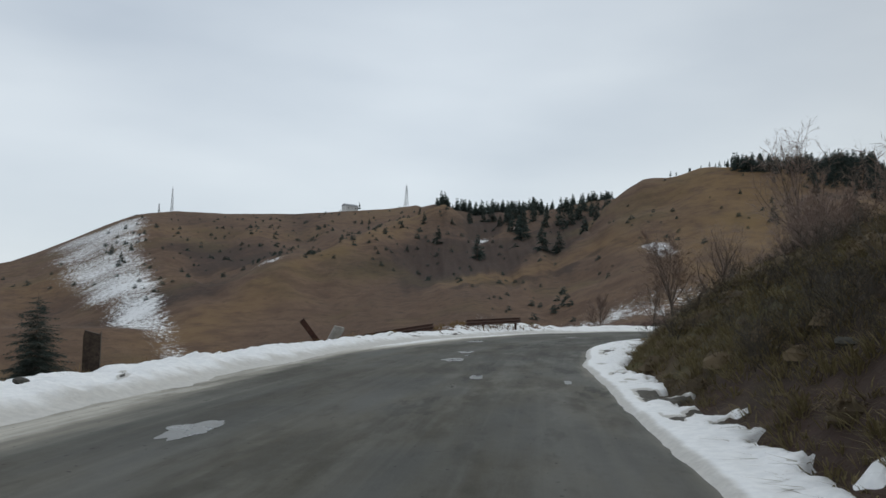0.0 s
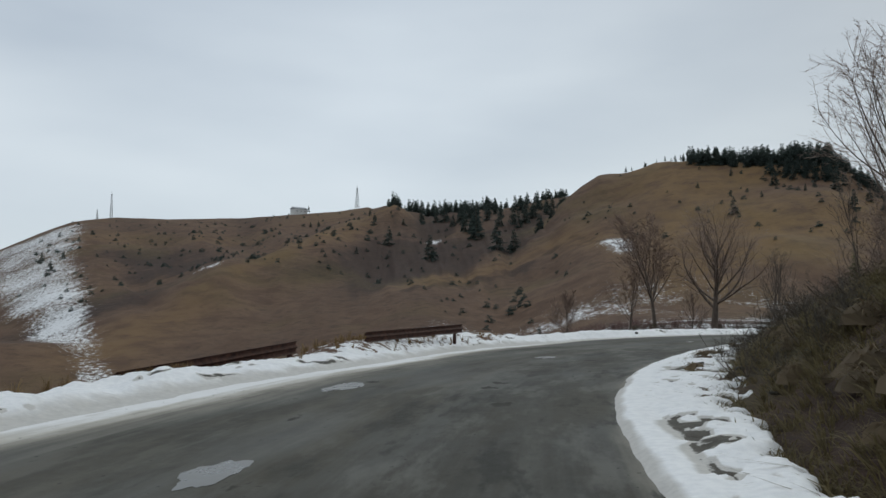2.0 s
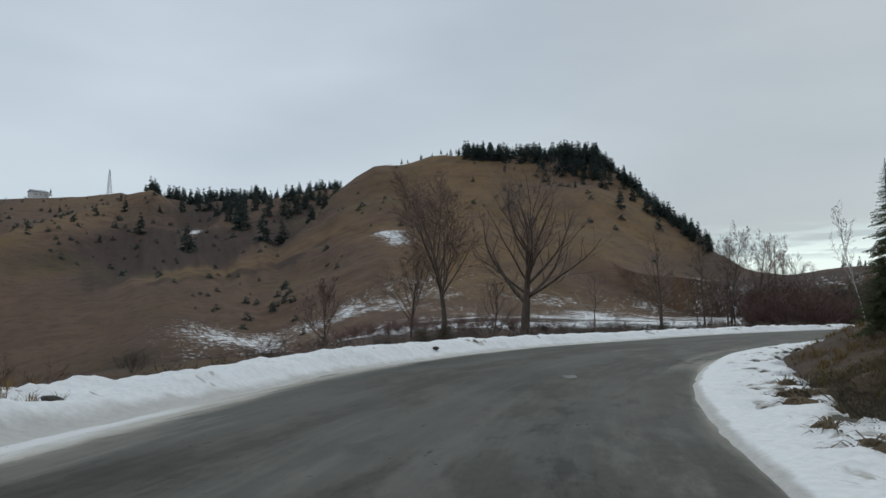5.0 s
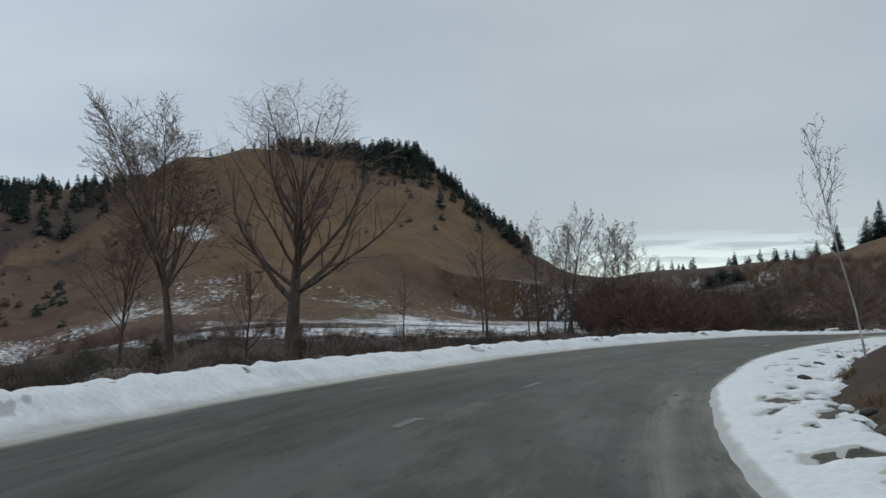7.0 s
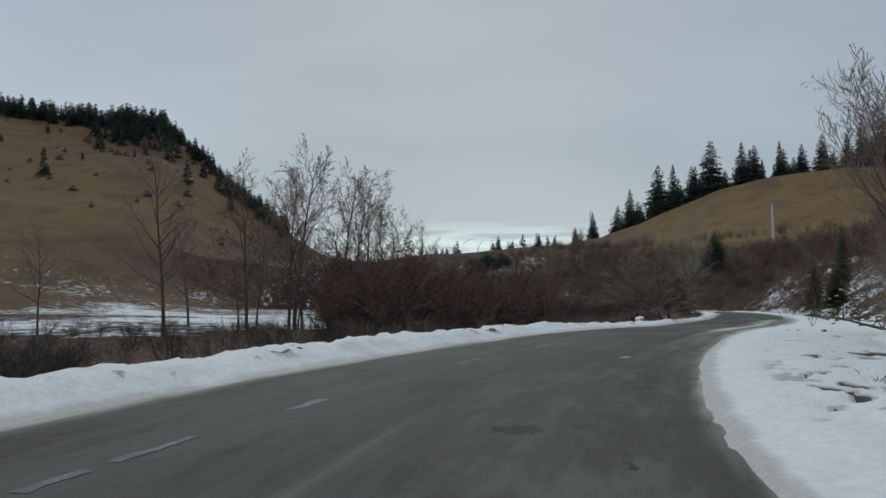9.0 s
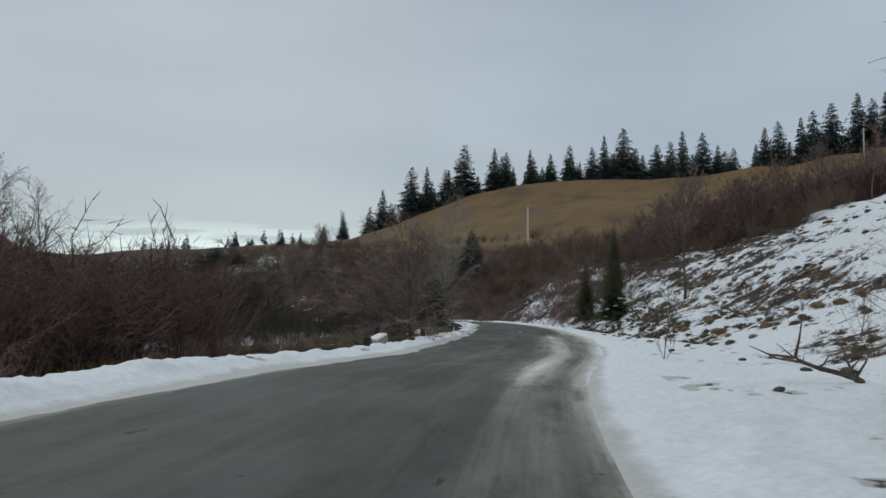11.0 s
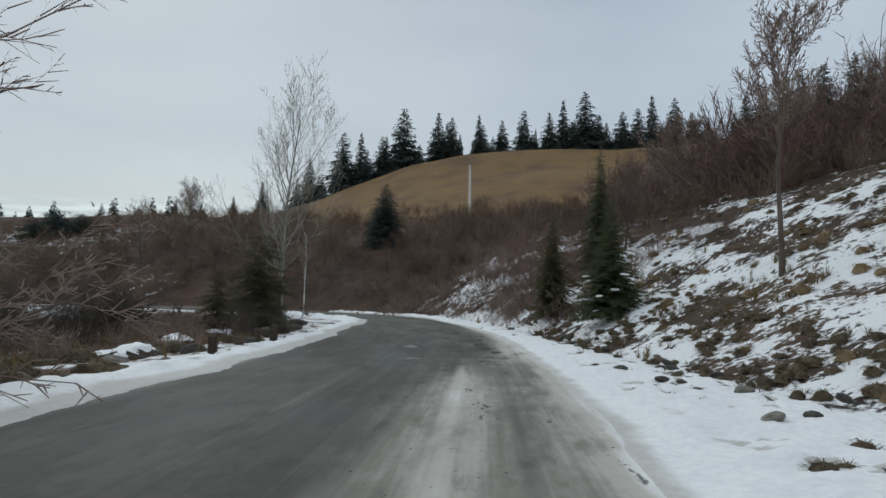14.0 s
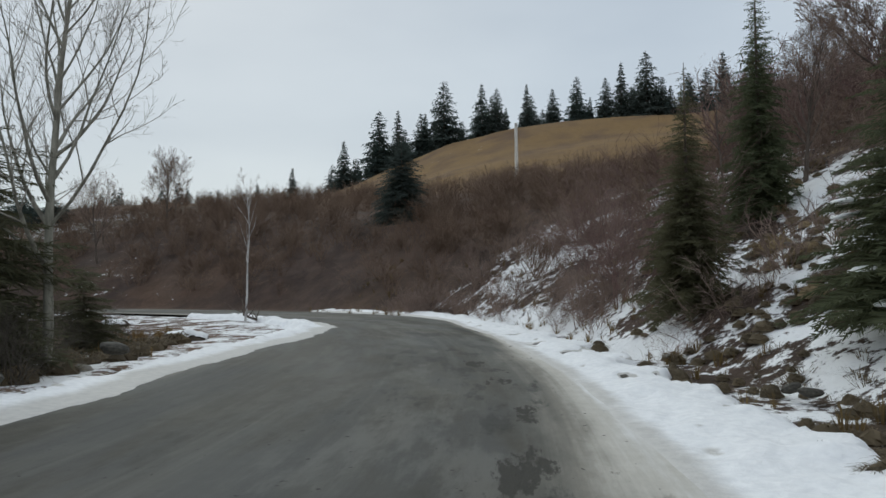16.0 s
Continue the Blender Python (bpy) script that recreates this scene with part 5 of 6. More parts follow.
conifer(20.2, 86.0, JUNIPER, "small yellow-green juniper beyond the snow bank", 0.36, 0, name="juniper", wide=1.6)
conifer(23.6, 92.5, JUNIPER, "small yellow-green juniper in the meadow", 0.4, 50, name="juniper", wide=1.5)
conifer(15.0, 83.0, SPRUCE_NEAR[0], "small green spruce seedling in the snow", 0.09, 50, wide=1.5)

for k in range(16):
    # little pads of snow lying on the low boughs
    a, h = k * 2.4, 1.0 + (k * 37 % 17) / 17 * 3.0
    reach = 4.4 * 0.5 * (1 - h / 10) ** 0.85 * (0.75 + 0.2 * (k % 3))
    bm = bmesh.new()
    bmesh.ops.create_icosphere(bm, subdivisions=2, radius=0.22)
    for v in bm.verts:
        v.co *= 1 + 0.5 * noise.noise(v.co * 6 + Vector((k, 0, 0)))
        v.co.z *= 0.35
    pad = part("snow_pad", bm_mesh("snow_pad", bm, M_SNOW, True), snowy, "small pad of white snow on a bough" if k == 0 else "")
    pad.matrix_basis = pose(math.cos(a) * reach, math.sin(a) * reach, h - reach * 0.2, 0, 12, math.degrees(a)) @ Matrix.Diagonal((1.3, 1.0 + 0.5 * (k % 2), 1, 1))

# ---- shrub thickets ----
def past_meadow(x, y):
    """True for places beyond the open stream meadow, whose edge runs north-east from the road's bend."""
    return (np.degrees(np.arctan2(x - 14.2, y - 53.8)) > 39.5) & (np.degrees(np.arctan2(x - 31, y - 72)) > 39)


SHRUBS = [shrub_source(k, 12, 0.8, 8, 0.008, 6) for k in range(5)]
FINE = [shrub_source(30 + k, 14, 0.7, 9, 0.0042, 6) for k in range(3)]
THORN = [shrub_source(10 + k, 10, 1.1, 7, 0.010, 5) for k in range(4)]
x, y = along(3400, 102, 176, 9.2, 62, 0.75, 9, 3)
s_, l_ = station(x, y)
keep = ((s_ < 121) | (l_ > 24)) & past_meadow(x, y)
red = keep & (s_ < 128)
scatter("shrub_thicket", SHRUBS, rows_at(x[red], y[red], 2.0, 4.0), M_REDTWIG, "dense leafless red-brown shrub thicket below the road", "shrubs")
red = keep & (s_ >= 128)
scatter("shrub_thicket", SHRUBS, rows_at(x[red], y[red], 2.0, 4.0), M_DARKTWIG, "dense dark grey-brown thicket beyond the meadow strip", "shrubs")
x, y = along(150, 92, 112, 24, 60, 0.85, 9, 4)
scatter("shrub_thicket", SHRUBS, rows_at(x, y, 0.8, 1.7), M_REDTWIG, "leafless brown shrubs in the stream meadow", "shrubs")
x, y = along(620, 62, 178, 7.9, 13.5, 0.8, 5, 5)
scatter("roadside_brush", THORN, rows_at(x, y, 0.3, 1.0), M_TWIG, "low leafless brush behind the snow bank", "shrubs")
x, y = along(260, 56, 112, 10, 50, 0.8, 9, 6)
scatter("meadow_brush", THORN, rows_at(x, y, 0.4, 1.2), M_DARKTWIG, "leafless brush in the valley meadow", "shrubs")
x, y = along(190, 98, 111, -10.5, -5.2, 0.7, 6, 7)
scatter("bank_shrubs", FINE, rows_at(x, y, 1.0, 2.7), M_TWIG, "grey-brown leafless shrubs on the inner bank", "shrubs")
x, y = along(230, 162, 186, -11, -3.0, 0.75, 5, 8)
scatter("bank_shrubs", THORN, rows_at(x, y, 0.5, 1.5), M_TWIG, "leafless shrubs poking through snow on the cutting", "shrubs")
n = 420
x, y = RNG.uniform(112, 176, n), RNG.uniform(80, 122, n)
s_, l_ = station(x, y)
keep = (l_ < -9) & (vnoise(x, y, 14, 9, 3) > -0.25)
scatter("shrub_thicket", SHRUBS, rows_at(x[keep], y[keep], 1.1, 2.5), M_BRUSH, "brown leafless thicket on the lower hill slope", "shrubs")
n = 560
x, y = RNG.uniform(128, 190, n), RNG.uniform(112, 185, n)
s_, l_ = station(x, y)
keep = (np.abs(l_) > 7) & (vnoise(x, y, 18, 10, 3) > -0.2) & (x > 133) & (np.hypot(x - 171, y - 127) > 14)
scatter("shrub_thicket", SHRUBS, rows_at(x[keep], y[keep], 1.0, 2.4), M_BRUSH, "brown leafless scrub on the hill beyond the bend", "shrubs")
x, y = along(620, -4, 58, -12, -3.0, 0.7, 4, 11)
scatter("bank_shrubs", THORN, rows_at(x, y, 0.25, 0.9), M_DARKTWIG, "low leafless brambles on the brown bank", "shrubs")
x, y = along(110, 22, 60, -16, -7.0, 0.8, 5, 12)
scatter("bank_shrubs", SHRUBS, rows_at(x, y, 1.2, 2.6), M_TWIG, "leafless brown shrubs on top of the bank", "shrubs")
x, y = along(90, 8, 60, 10, 26, 0.8, 7, 13)
scatter("roadside_brush", THORN, rows_at(x, y, 0.5, 1.5), M_REDTWIG, "red-brown brush below the road edge", "shrubs")

x, y = along(460, 70, 109, 8.6, 17, 0.7, 5, 14)
scatter("roadside_brush", THORN, rows_at(x, y, 0.4, 1.1), M_DARKTWIG, "dark low brush between the snow bank and the meadow", "shrubs")
places = rows_at([113.5, 115.6, 117.2, 114.4], [101.2, 102.6, 103.2, 100.0], 3.0, 4.2)
scatter("tall_shrubs", FINE, places, M_REDTWIG, "tall hazy red-brown shrubs between the spruces", "shrubs")

x, y = along(460, 124, 172, 12, 25, 0.75, 6, 16)
scatter("meadow_brush", SHRUBS, rows_at(x, y, 0.8, 1.9), M_DARKTWIG, "dark brush before the row of alders", "shrubs")
LOW = [shrub_source(70 + k, 9, 0.9, 5, 0.010, 5) for k in range(4)]
n = 1400
x, y = RNG.uniform(122, 168, n), RNG.uniform(100, 188, n)
s_, l_ = station(x, y)
keep = (l_ < -5.5) & (l_ > -34) & (s_ > 172) & (vnoise(x, y, 9, 18, 3) > -0.3) & (np.hypot(x - 144.6, y - 125.4) > 3.5)
scatter("shrub_thicket", LOW, rows_at(x[keep], y[keep], 0.8, 2.1), M_BRUSH, "brown leafless brush covering the slope behind the bend", "shrubs")
x, y = along(480, 114, 168, 21, 36, 0.65, 5, 19)
keep = past_meadow(x, y)
x, y = x[keep], y[keep]
scatter("shrub_thicket", SHRUBS, rows_at(x, y, 2.6, 4.6), M_DARKTWIG, "dark tall brush belt among the row of alders", "shrubs")
BIG = [shrub_source(60 + k, 10, 0.8, 7, 0.011, 4) for k in range(4)]
n = 520
az_, r_ = RNG.uniform(38.5, 58, n), RNG.uniform(75, 190, n)
x, y = CX + r_ * np.sin(np.radians(az_)), CY + r_ * np.cos(np.radians(az_))
s_, l_ = station(x, y)
keep = (l_ > 26) & (vnoise(x, y, 16, 15, 3) > -0.3)
x, y = np.concatenate([x[keep], RNG.uniform(84, 168, 1250)]), np.concatenate([y[keep], RNG.uniform(112, 172, 1250)])
s_, l_ = station(x, y)
keep = (l_ > 23) & past_meadow(x, y) & (vnoise(x, y, 12, 17, 3) > -0.32)
dark = keep & (s_ > 116) & (l_ < 95)
scatter("shrub_thicket", BIG, rows_at(x[keep & ~dark], y[keep & ~dark], 2.4, 4.6), M_REDTWIG, "tall red-brown thicket filling the valley end", "shrubs")
scatter("shrub_thicket", BIG, rows_at(x[dark], y[dark], 2.6, 5.0), M_DARKTWIG, "tall dark grey-brown thicket beyond the snowy meadow strip", "shrubs")

n = 420
x, y = RNG.uniform(116, 172, n), RNG.uniform(70, 102, n)
s_, l_ = station(x, y)
keep = (l_ < -14) & (vnoise(x, y, 11, 20, 3) > -0.35) & (np.hypot(x - 168, y - 78.3) > 3)
scatter("shrub_thicket", BIG, rows_at(x[keep], y[keep], 2.6, 5.2), M_REDTWIG, "tall red-brown thicket along the top of the snowy slope", "shrubs")
PINE = conifer_meshes(6, 3.4, 4.0, 12, 12, 0.24, M_NEEDLE, 0.6, 0.35)
for k, (x, y, h) in enumerate(table("147.8 171.6 3.6, 145.4 172.6 2.8, 150.6 170.4 2.6, 153 172 2.0").T):
    conifer(x, y, PINE, "low bushy dark pine on the skyline meadow", h / 3.4, k * 70.0, "pines on the skyline", name="pine", wide=1.2)

x, y = along(320, 122, 172, 26, 50, 0.7, 8, 32)
keep = past_meadow(x, y)
x, y = x[keep], y[keep]
scatter("shrub_thicket", SHRUBS, rows_at(x, y, 3.4, 5.6), M_DARKTWIG, "tall dark thicket rising behind the alders", "shrubs")
x, y = np.array([99.2, 100.4, 101.0, 103.2, 104.4, 105.2, 106.6, 98.2, 102.4, 97.0, 107.6, 100.0]), np.array([106.2, 108.4, 107.0, 109.6, 110.2, 111.6, 112.0, 106.8, 108.9, 105.9, 112.6, 107.4])
scatter("bank_shrubs", FINE, rows_at(np.array([78.6, 79.8, 80.8, 81.8, 79.2, 82.6, 77.6, 80.4]), np.array([98.8, 99.6, 99.2, 100.2, 100.6, 101.2, 99.4, 101.6]), 1.3, 2.3), M_DARKTWIG, "dark leafless brush round the willow's foot", "shrubs")
scatter("bank_shrubs", FINE, rows_at(x, y, 0.8, 1.6), M_DARKTWIG, "leafless brown brush round the aspen and junipers", "shrubs")

# ---- dry grass ----
TUSSOCKS = [tussock_source(40 + k) for k in range(5)]
TUFTS = [grass_source(k, 20) for k in range(5)]
FLATS = [grass_source(20 + k, 20, 1.1) for k in range(3)]
x, y = along(12500, -4, 60, -10.5, -2.2, 0.42, 2, 21)
scatter("dry_grass", FLATS, rows_at(x, y, 0.2, 0.6, 0.5), M_BANKGRASS, "matted dry grass covering the road bank", "grass")
x, y = along(3600, -8, 180, 7.2, 12.5, 0.85, 3, 22)
scatter("dry_grass", TUFTS, rows_at(x, y, 0.15, 0.5), M_GRASS, "dry tan grass behind the snow bank", "grass")
x, y = along(1700, 58, 96, -9, -3.4, 0.9, 2.5, 23)
scatter("dry_grass", FLATS, rows_at(x, y, 0.15, 0.5, 0.8), M_GRASS, "dry tan grass on the low inner bank", "grass")
x, y = RNG.uniform(55, 135, 19000), RNG.uniform(70, 125, 19000)
s_, l_ = station(x, y)
keep = (l_ < -3.4) & (l_ > -28) & (s_ > 88) & (s_ < 176) & (0.30 * vnoise(s_ * 0.42, l_, 1.5, 91, 3) + 0.15 * vnoise(x, y, 11, 41, 3) < -0.03)
x, y = x[keep], y[keep]
scatter("dry_grass", FLATS, rows_at(x, y, 0.14, 0.42, 0.6), M_TUSSOCK, "dry grass tufts poking through thin snow on the slope", "grass")
x, y = along(700, 150, 190, -9, -2.3, 0.9, 2.0, 25)
scatter("dry_grass", TUFTS, rows_at(x, y, 0.2, 0.5), M_GRASS, "dry grass along the cutting", "grass")
x, y = along(160, 0, 165, 5.9, 7.4, 0.8, 2.0, 26)
scatter("dry_grass", TUFTS, rows_at(x, y, 0.18, 0.32, 1.0, -0.12), M_GRASS, "few grass stalks sticking out of the snow bank", "grass")


x, y = along(420, 24, 58, 6.6, 9.0, 0.95, 2.0, 27)
scatter("dry_grass", TUFTS, rows_at(x, y, 0.2, 0.4), M_GRASS, "dry grass round the broken guard rail", "grass")


x, y = along(420, 96, 172, -22, -5.2, 0.8, 4, 28)
scatter("tussocks", TUSSOCKS, rows_at(x, y, 0.25, 0.65, 0.5), M_TUSSOCK, "rounded brown grass tussocks in the snowy slope", "grass")
x, y = along(190, 132, 174, -13, -5.0, 0.8, 3, 33)
scatter("tussocks", TUSSOCKS, rows_at(x, y, 0.3, 0.75, 0.55), M_PALEGRASS, "tan dry grass tussocks in the snow on the near slope", "grass")
x, y = along(420, -4, 60, -9, -2.2, 0.6, 3, 29)
scatter("tussocks", TUSSOCKS, rows_at(x, y, 0.3, 0.8, 0.6), M_TUSSOCK, "rounded brown grass tussocks on the road bank", "grass")
x, y = along(620, 122, 172, 6.6, 10.5, 0.85, 3, 30)
scatter("tussocks", TUSSOCKS, rows_at(x, y, 0.3, 0.8, 0.6), M_TUSSOCK, "brown tussocks and earth behind the ploughed snow", "grass")


x, y = along(620, 136, 168, -7.0, -2.2, 0.85, 2, 31)
scatter("tussocks", TUSSOCKS, rows_at(x, y, 0.14, 0.42, 0.6, -0.02), M_TUSSOCK, "small brown tussocks in the snow beside the asphalt", "grass")


# ---- stones ----
def stone_mesh(seed, material):
    rng = random.Random(seed)
    bm = bmesh.new()
    bmesh.ops.create_icosphere(bm, subdivisions=2, radius=0.5)
    off = Vector((rng.uniform(0, 50), rng.uniform(0, 50), rng.uniform(0, 50)))
    for v in bm.verts:
        n = noise.noise(v.co * 1.6 + off)
        v.co *= 1 + 0.42 * n
        v.co.z *= 0.45
    return bm_mesh("stone", bm, material, False)


STONES = [stone_mesh(k, M_DARKROCK) for k in range(4)]
ROCKS = [stone_mesh(10 + k, M_ROCK) for k in range(3)]


def stone(x, y, size, k, label, meshes, lift=0.0, name="stone", z=None):
    zz = float(ground(np.array([x]), np.array([y]))[0]) if z is None else z
    ob = new(name, meshes[k % len(meshes)])
    ob.matrix_basis = pose(x, y, zz + lift, 8 * (k % 3), 5 * (k % 4), 47 * k) @ Matrix.Scale(size, 4)
    return tagged(ob, label, "stone")


stone(19.6, 76.5, 1.5, 0, "grey boulder capped with snow behind the snow bank", ROCKS, 0.25, "boulder")
stone(26.7, 81.8, 1.1, 1, "grey boulder behind the snow bank", ROCKS, 0.3, "boulder")
stone(31.6, 89.5, 1.0, 2, "grey boulder at the meadow's edge", ROCKS, 0.2, "boulder")
for k, (s0, l0, size) in enumerate(table("18 -3.4 .3, 24 -2.8 .28, 29 -3.1 .22, 34 -3.3 .3, 38 -2.6 .25, 73 -3.2 .35, 80 -3.0 .45, 85 -3.3 .5, 89 -3.6 .4, 121 -4.3 .35, 126 -3.1 .35, 130 -4.2 .4, 134 -3.4 .5, "
                                         "139 -3.6 .4, 143 -3.1 .3, 146 -3.7 .45, 149 -3.2 .4, 152 -3.4 .5, 155 -2.9 .35, 158 -3.1 .4, 112 -3.5 .3, 117 -5 .45, 132 -5.4 .5, 141 -4.8 .45").T):
    x, y, z = (float(v) for v in on_road(s0, l0))
    stone(x, y, size * 0.62, k, "dark stone half sunk in the roadside snow", STONES, 0.07, z=max(z, float(ground(np.array([x]), np.array([y]))[0])) + 0.02)
for k, (s0, l0, size) in enumerate(table("10 6.6 .25, 52 6.9 .3, 66 6.7 .25, 75 7.0 .3, 96 6.9 .3, 104 6.6 .25, 119 5.9 .3, 123 6.3 .35, 128 5.6 .25, 137 6.2 .35, 146 6.0 .4, 150 5.8 .3, 155 6.6 .5, 158 6.2 .4, 163 6.5 .5").T):
    x, y, z = (float(v) for v in on_road(s0, l0))
    stone(x, y, size, k + 1, "dark clod of earth in the ploughed snow bank", STONES, 0.0, z=z + 0.27)


for k in range(26):
    s0, l0 = RNG.uniform(138, 166), RNG.uniform(-7.5, -2.4)
    x, y, z = (float(v) for v in on_road(s0, l0))
    stone(x, y, RNG.uniform(0.13, 0.38), k, "grey stone in the snow along the bend", (STONES, ROCKS)[k % 2], 0.0, z=max(z + 0.08, float(ground(np.array([x]), np.array([y]))[0]) + 0.03))
for k in range(18):
    x, y, z = (float(v) for v in on_road(RNG.uniform(2, 48), RNG.uniform(-9.5, -3.3)))
    stone(x, y, RNG.uniform(0.15, 0.4), k, "grey-brown rock showing in the grassy bank", (STONES, ROCKS)[k % 2], 0.0, "rock")


for k in range(40):
    s0, l0 = RNG.uniform(130, 168), RNG.uniform(6.4, 9.6)
    x, y, z = (float(v) for v in on_road(s0, l0))
    stone(x, y, RNG.uniform(0.2, 0.65), k, "dark earthy stone with snow round it behind the verge", (STONES, ROCKS)[k % 3 == 0], 0.0)


def earth_mound(x, y, length, k, label):
    """A low heap of frozen earth along the verge with old snow on its top."""
    z = float(ground(np.array([x]), np.array([y]))[0])
    ob = empty("earth_mound", pose(x, y, z - 0.05, 0, 0, 24 + 14 * (k % 3)), label, "earth mound", "earth heaps on the verge")
    for name, lift, low, material, note in (("mound_body", 0.0, -1.0, M_EARTH, ""), ("snow_cap", 0.03, 0.19, M_SNOW, "old snow lying on the heap")):
        bm = bmesh.new()
        bmesh.ops.create_icosphere(bm, subdivisions=4, radius=0.5)
        for v in bm.verts:
            c = v.co.copy()
            n = noise.fractal(c * 3.1 + Vector((k * 7, 0, 0)), 1.0, 2.0, 4)
            v.co = Vector((c.x * length, c.y * 1.15, c.z * 0.62 + lift)) * (1 + 0.28 * n)
        if low > -0.5:
            drop = [f for f in bm.faces if f.calc_center_median().z + 0.3 * noise.noise(f.calc_center_median() * 2.3 + Vector((k, 3, 0))) < low]
            bmesh.ops.delete(bm, geom=drop, context="FACES")
        part(name, bm_mesh(name, bm, material, True), ob, note)


for k, (x, y, length) in enumerate(table("89.9 103.7 2.6, 94.5 106.4 2.2, 97.8 107.4 1.8, 116.2 122.3 2.6, 82.7 100.1 3.2, 109.5 112.1 1.4").T):
    earth_mound(x, y, length, k, "low heap of dark frozen earth capped with old snow")


# ---- roadside works ----
def prism(profile, length):
    """A bar with the given y, z outline, along x from 0 to length."""
    bm = bmesh.new()
    a = [bm.verts.new((0, y, z)) for y, z in profile]
    b = [bm.verts.new((length, y, z)) for y, z in profile]
    n = len(profile)
    for i in range(n):
        bm.faces.new((a[i], a[(i + 1) % n], b[(i + 1) % n], b[i]))
    bm.faces.new(a)
    bm.faces.new(list(reversed(b)))
    return bm


def guard_rail(p0, p1, posts, label):
    """A rusted W-beam on short posts, between two places of its beam's foot."""
    d = Vector(p1) - Vector(p0)
    flat = math.degrees(math.atan2(d.y, d.x))
    tilt = -math.degrees(math.atan2(d.z, math.hypot(d.x, d.y)))
    ob = empty("guard_rail", pose(*p0, 0, tilt, flat), label, "guard rail", "rusty guard rails")
    wave = [(0.0, 0.0), (0.07, 0.04), (0.07, 0.10), (0.0, 0.155), (0.07, 0.21), (0.07, 0.27), (0.0, 0.31)]
    back = [(y - 0.012, z) for y, z in reversed(wave)]
    part("beam", bm_mesh("beam", prism([(y - 0.035, z) for y, z in wave] + [(y - 0.035, z) for y, z in back], d.length), M_RUST), ob)
    for f in posts:
        bm = bmesh.new()
        box_bm(bm, 0.11, 0.10, 1.0, Matrix.Translation((d.length * f, 0.11, -0.25)), 0.012)
        part("post", bm_mesh("post", bm, M_RUST), ob)


guard_rail((-3.9, 33.4, 0.02), (-1.3, 38.9, 0.42), (0.55, 0.97), "rust-brown broken guard rail sinking towards its end")
guard_rail((0.3, 41.7, 0.58), (3.5, 48.2, 0.72), (0.3, 0.93), "rust-brown guard rail beam on short posts in the snow")


def stake(x, y, h, w, label, lean=(0, 0), name="post", material=None, lift=0.0, category="post"):
    z = float(ground(np.array([x]), np.array([y]))[0]) + lift
    bm = bmesh.new()
    box_bm(bm, w, w * 0.9, h + 0.4, Matrix.Translation((0, 0, h / 2 - 0.2)), 0.02)
    for v in bm.verts:
        if v.co.z > h * 0.9:
            v.co.z += 0.05 * math.sin(v.co.x * 90)
    ob = new(name, bm_mesh(name, bm, material or M_WOOD))
    ob.matrix_basis = pose(x, y, z, lean[0], lean[1], 20)
    return tagged(ob, label, category, "roadside stumps")


stake(-6.9, 15.2, 0.9, 0.3, "dark rotten wooden post below the road edge")
stake(-5.0, 29.0, 1.1, 0.18, "leaning rusty beam end at the road edge", (0, -38), material=M_RUST)
stake(-4.6, 29.3, 0.55, 0.34, "pale broken kerb stone leaning at the road edge", (6, 26), "kerb_stone", M_CONCRETE, 0.1, "kerb stone")
stake(26.0, 82.3, 0.9, 0.28, "dark broken wooden post behind a boulder", lift=0.2)
stake(68.9, 94.3, 0.42, 0.24, "black stump of a post beside the concrete parapet")
stake(77.0, 96.6, 0.52, 0.2, "short dark wooden post at the snow bank", lift=0.15)
stake(75.0, 97.6, 0.49, 0.2, "short dark wooden post at the parapet's end", lift=0.2)
stake(90.6, 101.9, 0.41, 0.2, "short dark wooden post in the snowy verge", lift=0.2)
stake(93.9, 103.1, 0.41, 0.22, "short dark wooden post in the snowy verge", lift=0.2)
stake(96.0, 104.0, 0.41, 0.22, "short dark wooden post in the snowy verge", lift=0.2)


def parapet():
    ax, ay, bx, by = 69.6, 94.6, 74.4, 97.0
    L, a = math.hypot(bx - ax, by - ay), math.degrees(math.atan2(by - ay, bx - ax))
    ob = empty("concrete_parapet", pose(ax, ay, -0.93, 0, 0, a), "low stained concrete parapet with snow on top", "parapet")
    bm = bmesh.new()
    box_bm(bm, L, 0.42, 1.05, Matrix.Translation((L / 2, 0, 0.22)), 0.03)
    part("wall", bm_mesh("wall", bm, M_CONCRETE), ob)
    bm = bmesh.new()
    box_bm(bm, L * 0.94, 0.38, 0.09, Matrix.Translation((L / 2, 0, 0.78)), 0.035)
    part("snow_cap", bm_mesh("snow_cap", bm, M_SNOW), ob, "snow lying on the coping")


parapet()


